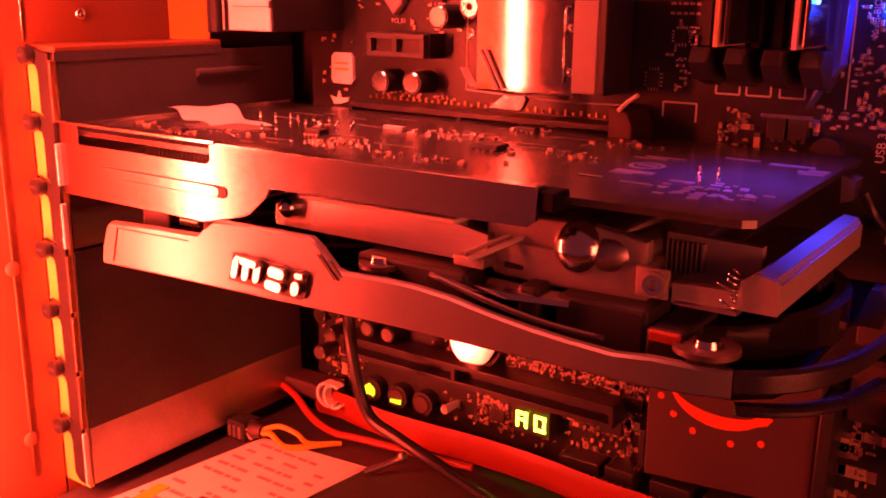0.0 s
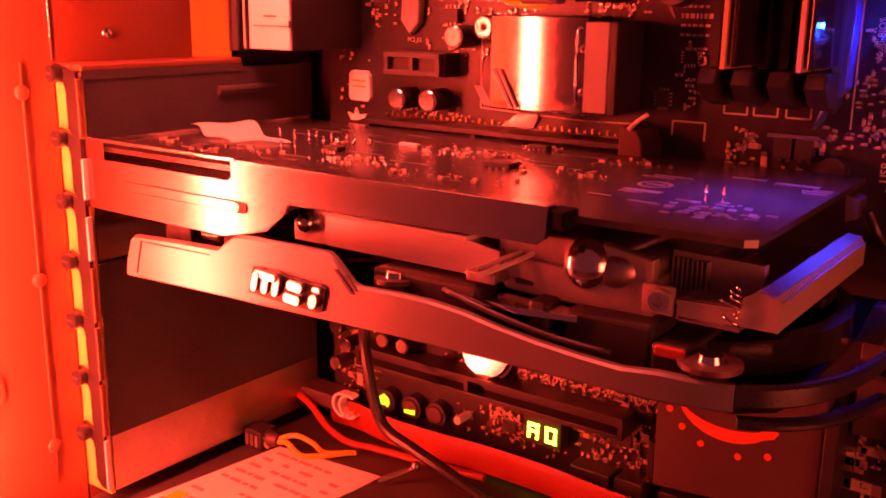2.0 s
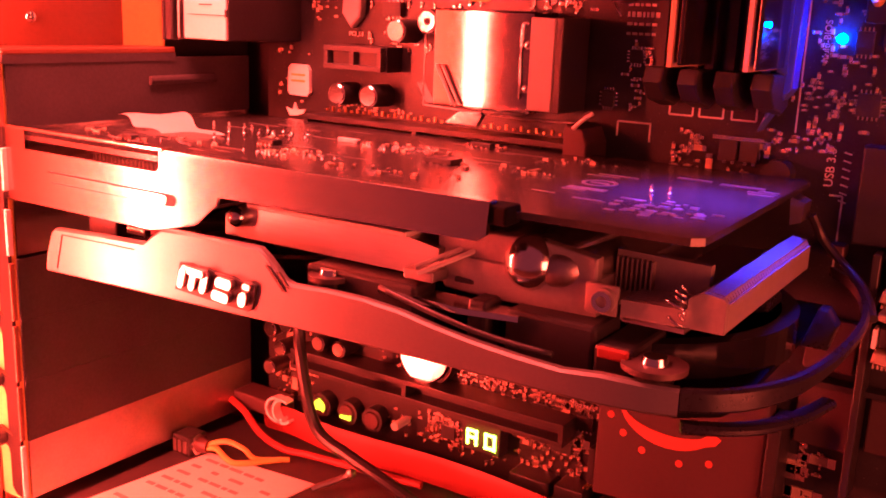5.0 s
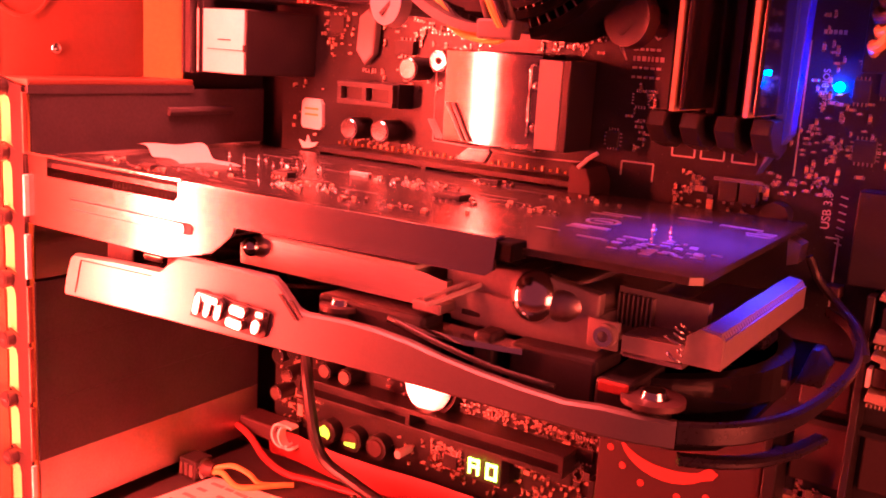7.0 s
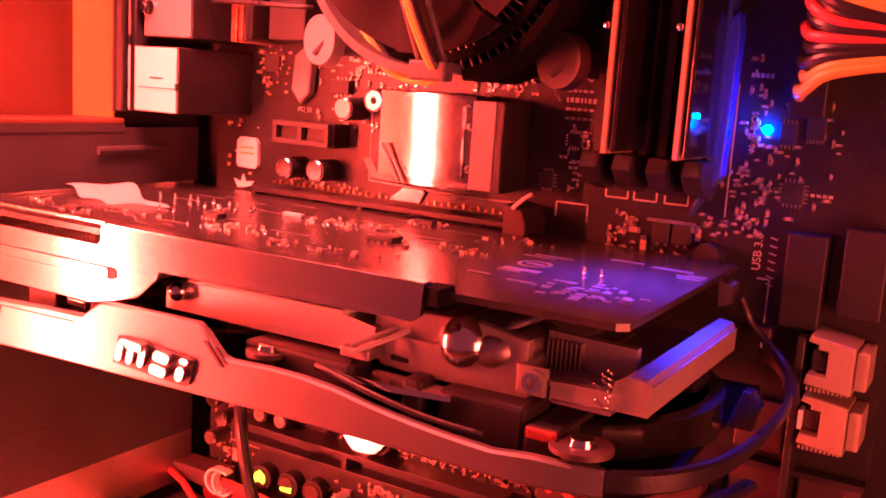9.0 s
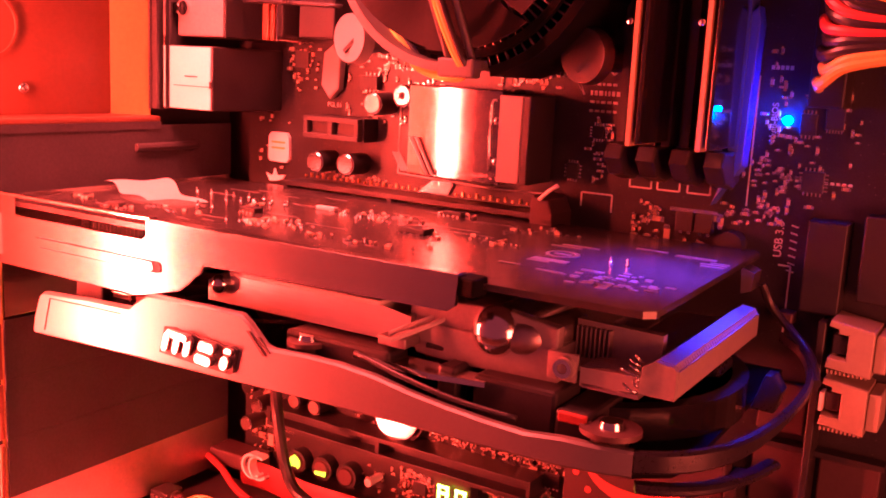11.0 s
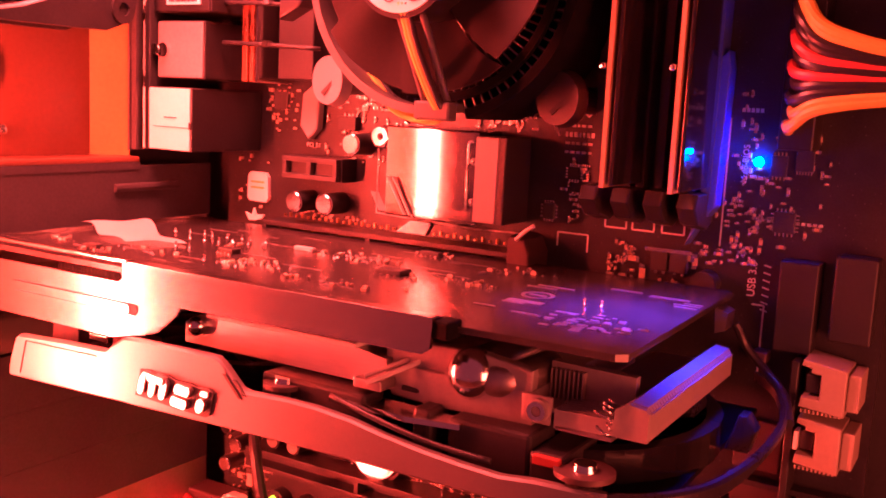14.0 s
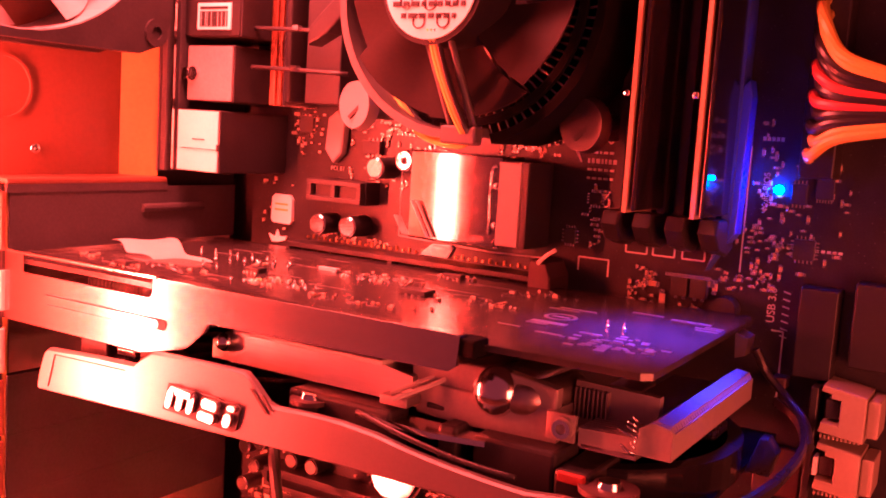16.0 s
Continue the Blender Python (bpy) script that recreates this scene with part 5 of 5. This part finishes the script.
for a in (-80, 100):
    bm = B()
    ca, sa = math.cos(radians(a)), math.sin(radians(a))
    for s in (-1, 1):
        p0 = Vector((CX + 0.014 * ca, -0.0590, CZ + 0.014 * sa))
        p1 = Vector((CX + 0.041 * ca, -0.0490, CZ + 0.041 * sa))
        side = Vector((-sa, 0, ca)) * (0.0036 * s)
        tube(bm, [p0 + side, (p0 + p1) / 2 + side, p1 + side], 0.0011, 6, 3)
    part("strut", bm, M_DIM, cooler, "grey plastic strut")
bm = B()
box(bm, CX + 0.0005, CX + 0.0125, -0.0520, -0.0470, CZ - 0.0440, CZ - 0.0385, 0.0008)
part("strut_foot", bm, M_DIM, cooler)
for k, m in enumerate((M_YELLOW, M_ORANGE, M_BLACKW)):
    bm = B()
    o = 0.0012 * k
    tube(bm, [(CX + 0.000 + o, -0.0605, CZ - 0.012), (CX + 0.0025 + o, -0.0575, CZ - 0.024), (CX + 0.006 + o, -0.0535, CZ - 0.036), (CX + 0.008 + o * 0.6, -0.0500, CZ - 0.0425 + o * 0.3), (CX + 0.0035, -0.0470 + o, CZ - 0.0445 + o * 0.4), (CX - 0.010, -0.0440 + o, CZ - 0.0425 + o), (CX - 0.0210, -0.0400 + o, CZ - 0.0350 + o), (CX - 0.031, -0.034, CZ - 0.024)], 0.0009, 8, 8)
    part("wire", bm, m, cooler, ("yellow", "orange", "black")[k] + " fan wire", smooth=True)


def push_pin(x, y, z, dark=False):
    b1 = B()
    cyl(b1, (x, y, z), (x - 0.001, y - 0.004, z), 0.0084, 28, 0.0078)
    p = part("push_pin", b1, M_BLACK if dark else M_GREY, cooler, "dark round push pin" if dark else "pale round push pin", smooth=True)
    b1 = B()
    plate(b1, [(x - 0.003, z - 0.0040), (x + 0.0045, z + 0.0030), (x + 0.0052, z + 0.0020), (x - 0.0020, z - 0.0048)], "y", y - 0.0046, y - 0.0036)
    part("pin_slot", b1, M_INK, p)
    b1 = B()
    cyl(b1, (x, 0, z), (x, y, z), 0.0042, 18)
    part("pin_post", b1, M_BLACK if dark else M_DIM, p)
    b1 = B()
    tube(b1, [(x, y * 0.55, z), (x + (CX - x) * 0.4, y * 0.6, z + (CZ - z) * 0.4)], 0.0035, 8, 3)
    part("leg", b1, M_JET, p)


push_pin(0.0805, -0.0290, 0.2715)
push_pin(0.1600, -0.0230, 0.2690, True)
push_pin(0.0840, -0.0290, 0.3400)
push_pin(0.1640, -0.0290, 0.3420, True)
bm = B()
plate(bm, [(0.0490, 0.2500), (0.0530, 0.2540), (0.0540, 0.2670), (0.0500, 0.2700), (0.0460, 0.2670), (0.0450, 0.2550)], "y", -0.004, 0.0, 0.0008)
part("pin_foot", bm, M_GREY, cooler, "pale plastic foot")
bm = B()
plate(bm, [(0.066, 0.2900), (0.074, 0.2940), (0.086, 0.3060), (0.086, 0.3140), (0.070, 0.3000), (0.066, 0.2960)], "y", -0.042, -0.034, 0.0008)
part("frame_corner", bm, M_BLACK, cooler)

# ---------------------------------------------------------------- rear fan
fan = thing("case_fan", (-0.0135, -0.1107, 0.2843), "square black case fan on the rear panel, lit red", "fan")
FY, FZ = -0.1107, 0.3443
FX = -0.0135
bm = B()
ring(bm, (0, FY, FZ), "x", 0.0570, 0.0590, FX + 0.001, FX + 0.0250, 64)
part("duct", bm, M_GREY, fan, "round fan duct")
for x0, x1 in ((0.0005, 0.0045), (0.0210, 0.0252)):
    bm = B()
    n = 48
    inner = [(FY + 0.0575 * math.cos(2 * math.pi * k / n), FZ + 0.0575 * math.sin(2 * math.pi * k / n)) for k in range(n)]
    outer = []
    for k in range(n):
        a = 2 * math.pi * k / n
        c, s = math.cos(a), math.sin(a)
        q = min(0.0600 / max(abs(c), 1e-6), 0.0600 / max(abs(s), 1e-6), 0.0795)
        outer.append((FY + q * c, FZ + q * s))
    vin = [[bm.verts.new((FX + x, *p)) for p in inner] for x in (x0, x1)]
    vout = [[bm.verts.new((FX + x, *p)) for p in outer] for x in (x0, x1)]
    for k in range(n):
        j = (k + 1) % n
        bm.faces.new((vin[1][k], vout[1][k], vout[1][j], vin[1][j]))
        bm.faces.new((vin[0][j], vout[0][j], vout[0][k], vin[0][k]))
        bm.faces.new((vout[0][k], vout[0][j], vout[1][j], vout[1][k]))
        bm.faces.new((vin[0][j], vin[0][k], vin[1][k], vin[1][j]))
    part("flange", bm, M_BLACK, fan, "black fan flange")
bm = B()
ring(bm, (0, FY + 0.0525, FZ - 0.0525), "x", 0.0022, 0.0048, FX + 0.0250, FX + 0.0262, 24)
part("screw_boss", bm, M_BLACK, fan, smooth=False)
bm = B()
cyl(bm, (FX + 0.001, FY, FZ), (FX + 0.022, FY, FZ), 0.020, 32)
part("hub", bm, M_BLACK, fan, smooth=True)
for k in range(9):
    curved_blade("blade", fan, M_GREY, (FX, FY, FZ), "x", 0.020, 0.056, 2 * math.pi * k / 9, 0.55, 0.2, 0.020, 0.005)

# port plate in the rear opening
io = thing("port_plate", (0, -0.02, 0.243), "dark steel port plate in the rear panel", "port plate", kind="structure")
bm = B()
box(bm, -0.0012, -0.0002, -0.0445, 0.0, 0.2435, 0.405)
part("sheet", bm, M_BLACKSTEEL, io)
for y in (-0.0438, -0.0405, -0.0378):
    bm = B()
    box(bm, -0.0002, 0.0022, y, y + 0.0009, 0.2440, 0.405)
    part("rib", bm, M_CHROME if y == -0.0405 else M_BLACKSTEEL, io)

# ---------------------------------------------------------------- power supply and cables
psu = thing("power_supply", (0.06, -0.07, 0.0), "black power supply with a printed white label on top", "power supply")
bm = B()
box(bm, -0.0125, 0.148, -0.150, -0.0055, 0.0015, 0.0905, 0.002)
part("body", bm, M_BLACKSTEEL, psu, "black steel box", smooth=True)
bm = B()
LA = [(0.0130, -0.0395), (0.0610, -0.0345), (0.0600, -0.0450), (0.0520, -0.1180), (0.0030, -0.1180)]
plate(bm, LA, "z", 0.0906, 0.0910)
lab = part("label", bm, M_PAPER, psu, "white printed label")
bm = B()
for r in range(11):
    y = -0.0440 - r * 0.0062
    x = 0.0165 - r * 0.0009
    while x < 0.0545 - r * 0.0009:
        w = rng.uniform(0.002, 0.007)
        if rng.random() < 0.75:
            box(bm, x, min(x + w, 0.056), y - 0.0011, y + 0.0006, 0.0910, 0.0912)
        x += w + 0.0012
part("label_print", bm, M_GREY, lab, "faint grey printed lines")
bm = B()
plate(bm, [(0.0120, -0.1080), (0.0100, -0.0870), (0.0150, -0.0860), (0.0170, -0.1080)], "z", 0.0910, 0.0913)
part("yellow_mark", bm, M_YELLOW, lab, "yellow warning patch")
bm = B()
plate(bm, [(0.0290, -0.0840), (0.0515, -0.0815), (0.0495, -0.1080), (0.0300, -0.1080)], "z", 0.0910, 0.0913)
part("dark_patch", bm, M_DARKRED, lab)
bm = B()
tube(bm, [(0.0640, -0.0400, 0.0925), (0.0710, -0.0330, 0.0955), (0.0740, -0.0310, 0.0975)], 0.0012, 8, 4)
ball(bm, (0.0742, -0.0309, 0.0978), 0.0020, 1, 1, 1, 10)
part("cable_tie", bm, M_ALU, psu, smooth=True)

plug = thing("plug", (0.006, -0.0425, 0.0905), "dark square plug lying on the power supply", "plug")
bm = B()
box(bm, 0.0012, 0.0100, -0.0470, -0.0380, 0.0906, 0.0985, 0.0006)
part("shell", bm, M_BLACK, plug, "dark plastic shell")
for k in range(3):
    bm = B()
    box(bm, 0.0022 + 0.0026 * k, 0.0038 + 0.0026 * k, -0.0478, -0.0471, 0.0922, 0.0970, 0.0002)
    part("contact", bm, M_ALU, plug, "dull metal contact")
bm = B()
cyl(bm, (0.0100, -0.0425, 0.0947), (0.0145, -0.0415, 0.0947), 0.0034, 16, 0.0024)
part("boot", bm, M_DARKRED, plug, "tapered strain relief", smooth=True)
bm = B()
ring(bm, (0, -0.0425, 0.0947), "x", 0.0030, 0.0039, 0.0101, 0.0115, 20)
part("collar", bm, M_CHROME, plug)


def cable(name, label, m, pts, r, flat=1.0, n=10, category="cable"):
    b1 = B()
    tube(b1, pts, r, 10, n, flat)
    return solid(name, b1, m, label, category, smooth=True)


cable("orange_wire", "thin orange wire running from the plug", M_ORANGE, [(0.0140, -0.0418, 0.0942), (0.019, -0.0415, 0.0950), (0.0240, -0.0425, 0.0935), (0.0275, -0.0420, 0.0922), (0.032, -0.0390, 0.0922), (0.040, -0.0290, 0.0922)], 0.0011)
cable("orange_wire", "thin orange wire running from the plug", M_ORANGE, [(0.0140, -0.0412, 0.0952), (0.021, -0.0385, 0.0975), (0.0285, -0.0370, 0.0960), (0.0330, -0.0350, 0.0925), (0.042, -0.0270, 0.0920)], 0.0010)
cable("black_cable", "black cable hanging down past the lower slots", M_BLACKW, [(0.052, -0.030, 0.180), (0.0525, -0.034, 0.150), (0.0565, -0.035, 0.126), (0.0625, -0.035, 0.1120), (0.0760, -0.035, 0.1068), (0.0890, -0.035, 0.1030), (0.1040, -0.034, 0.0975), (0.120, -0.034, 0.0925)], 0.0022)
bm = B()
tube(bm, [(0.013, -0.0090, 0.0965), (0.030, -0.0120, 0.0985), (0.050, -0.0130, 0.0975), (0.072, -0.0130, 0.0980), (0.095, -0.0130, 0.0990), (0.120, -0.0150, 0.1000), (0.146, -0.0160, 0.0990), (0.180, -0.016, 0.0985), (0.205, -0.016, 0.0980)], 0.0056, 12, 8, 0.18)
solid("flat_cable", bm, M_REDFLAT, "wide flat red drive cable along the board's lower edge", "cable", smooth=True)
cable("red_wire", "thin red wire lying on the power supply", M_REDFLAT, [(-0.004, -0.014, 0.1020), (0.010, -0.0180, 0.1000), (0.022, -0.0215, 0.0950), (0.034, -0.0220, 0.0922), (0.046, -0.0200, 0.0922), (0.069, -0.0170, 0.0922), (0.093, -0.0140, 0.0922)], 0.0014)
bm = B()
for s in (0, 1):
    ring(bm, (0.0245 + 0.0035 * s, 0, 0.1035), "y", 0.0042, 0.0052, -0.0160, -0.0120, 24, 60, 320)
solid("cable_tie", bm, M_WHITE, "pale plastic cable tie at the board's lower corner", "cable tie")
bm = B()
box(bm, -0.001, 0.0225, -0.0140, -0.002, 0.0985, 0.1050, 0.001)
solid("corner_plug", bm, M_DARKRED, "dark red plastic plug at the board's lower corner", "plug")

# supply cable bundle at the board's edge
bundle = thing("cable_bundle", (0.228, -0.012, 0.28), "bundle of orange, red and black supply wires", "cable bundle")
bm = B()
box(bm, 0.2190, 0.2285, -0.0115, 0.0, 0.2580, 0.3150, 0.0006)
part("supply_plug", bm, M_BLACK, bundle, "black supply plug")
kinds = (M_ORANGE, M_ORANGE, M_BLACKW, M_BLACKW, M_REDW, M_BLACKW, M_REDW, M_BLACKW, M_BLACKW, M_ORANGE, M_ORANGE)
names = ("orange", "orange", "black", "black", "red", "black", "red", "black", "black", "orange", "orange")
for k, m in enumerate(kinds):
    z = 0.3030 - 0.0040 * k
    x = 0.2215 + (0.0010 if k % 2 else 0.0)
    sag = 0.0085 - 0.0012 * k
    bm = B()
    ze = 0.2835 - 0.0010 * k
    tube(bm, [(x, -0.0100, z + 0.004 * (1 if k < 4 else 0)), (x + 0.0005, -0.0165, z + 0.002), (x + 0.0025, -0.0215, z - sag * 0.4), (x + 0.0075, -0.0240, z * 0.75 + ze * 0.25 - sag * 0.8), (x + 0.0160, -0.0245, z * 0.5 + ze * 0.5 - sag * 0.7), (x + 0.0280, -0.0235, z * 0.2 + ze * 0.8 - sag * 0.3), (x + 0.050, -0.022, ze + 0.002), (x + 0.085, -0.012, ze + 0.006)], 0.0017 if k < 2 else 0.0015, 10, 8)
    part("wire", bm, m, bundle, names[k] + " wire", smooth=True)
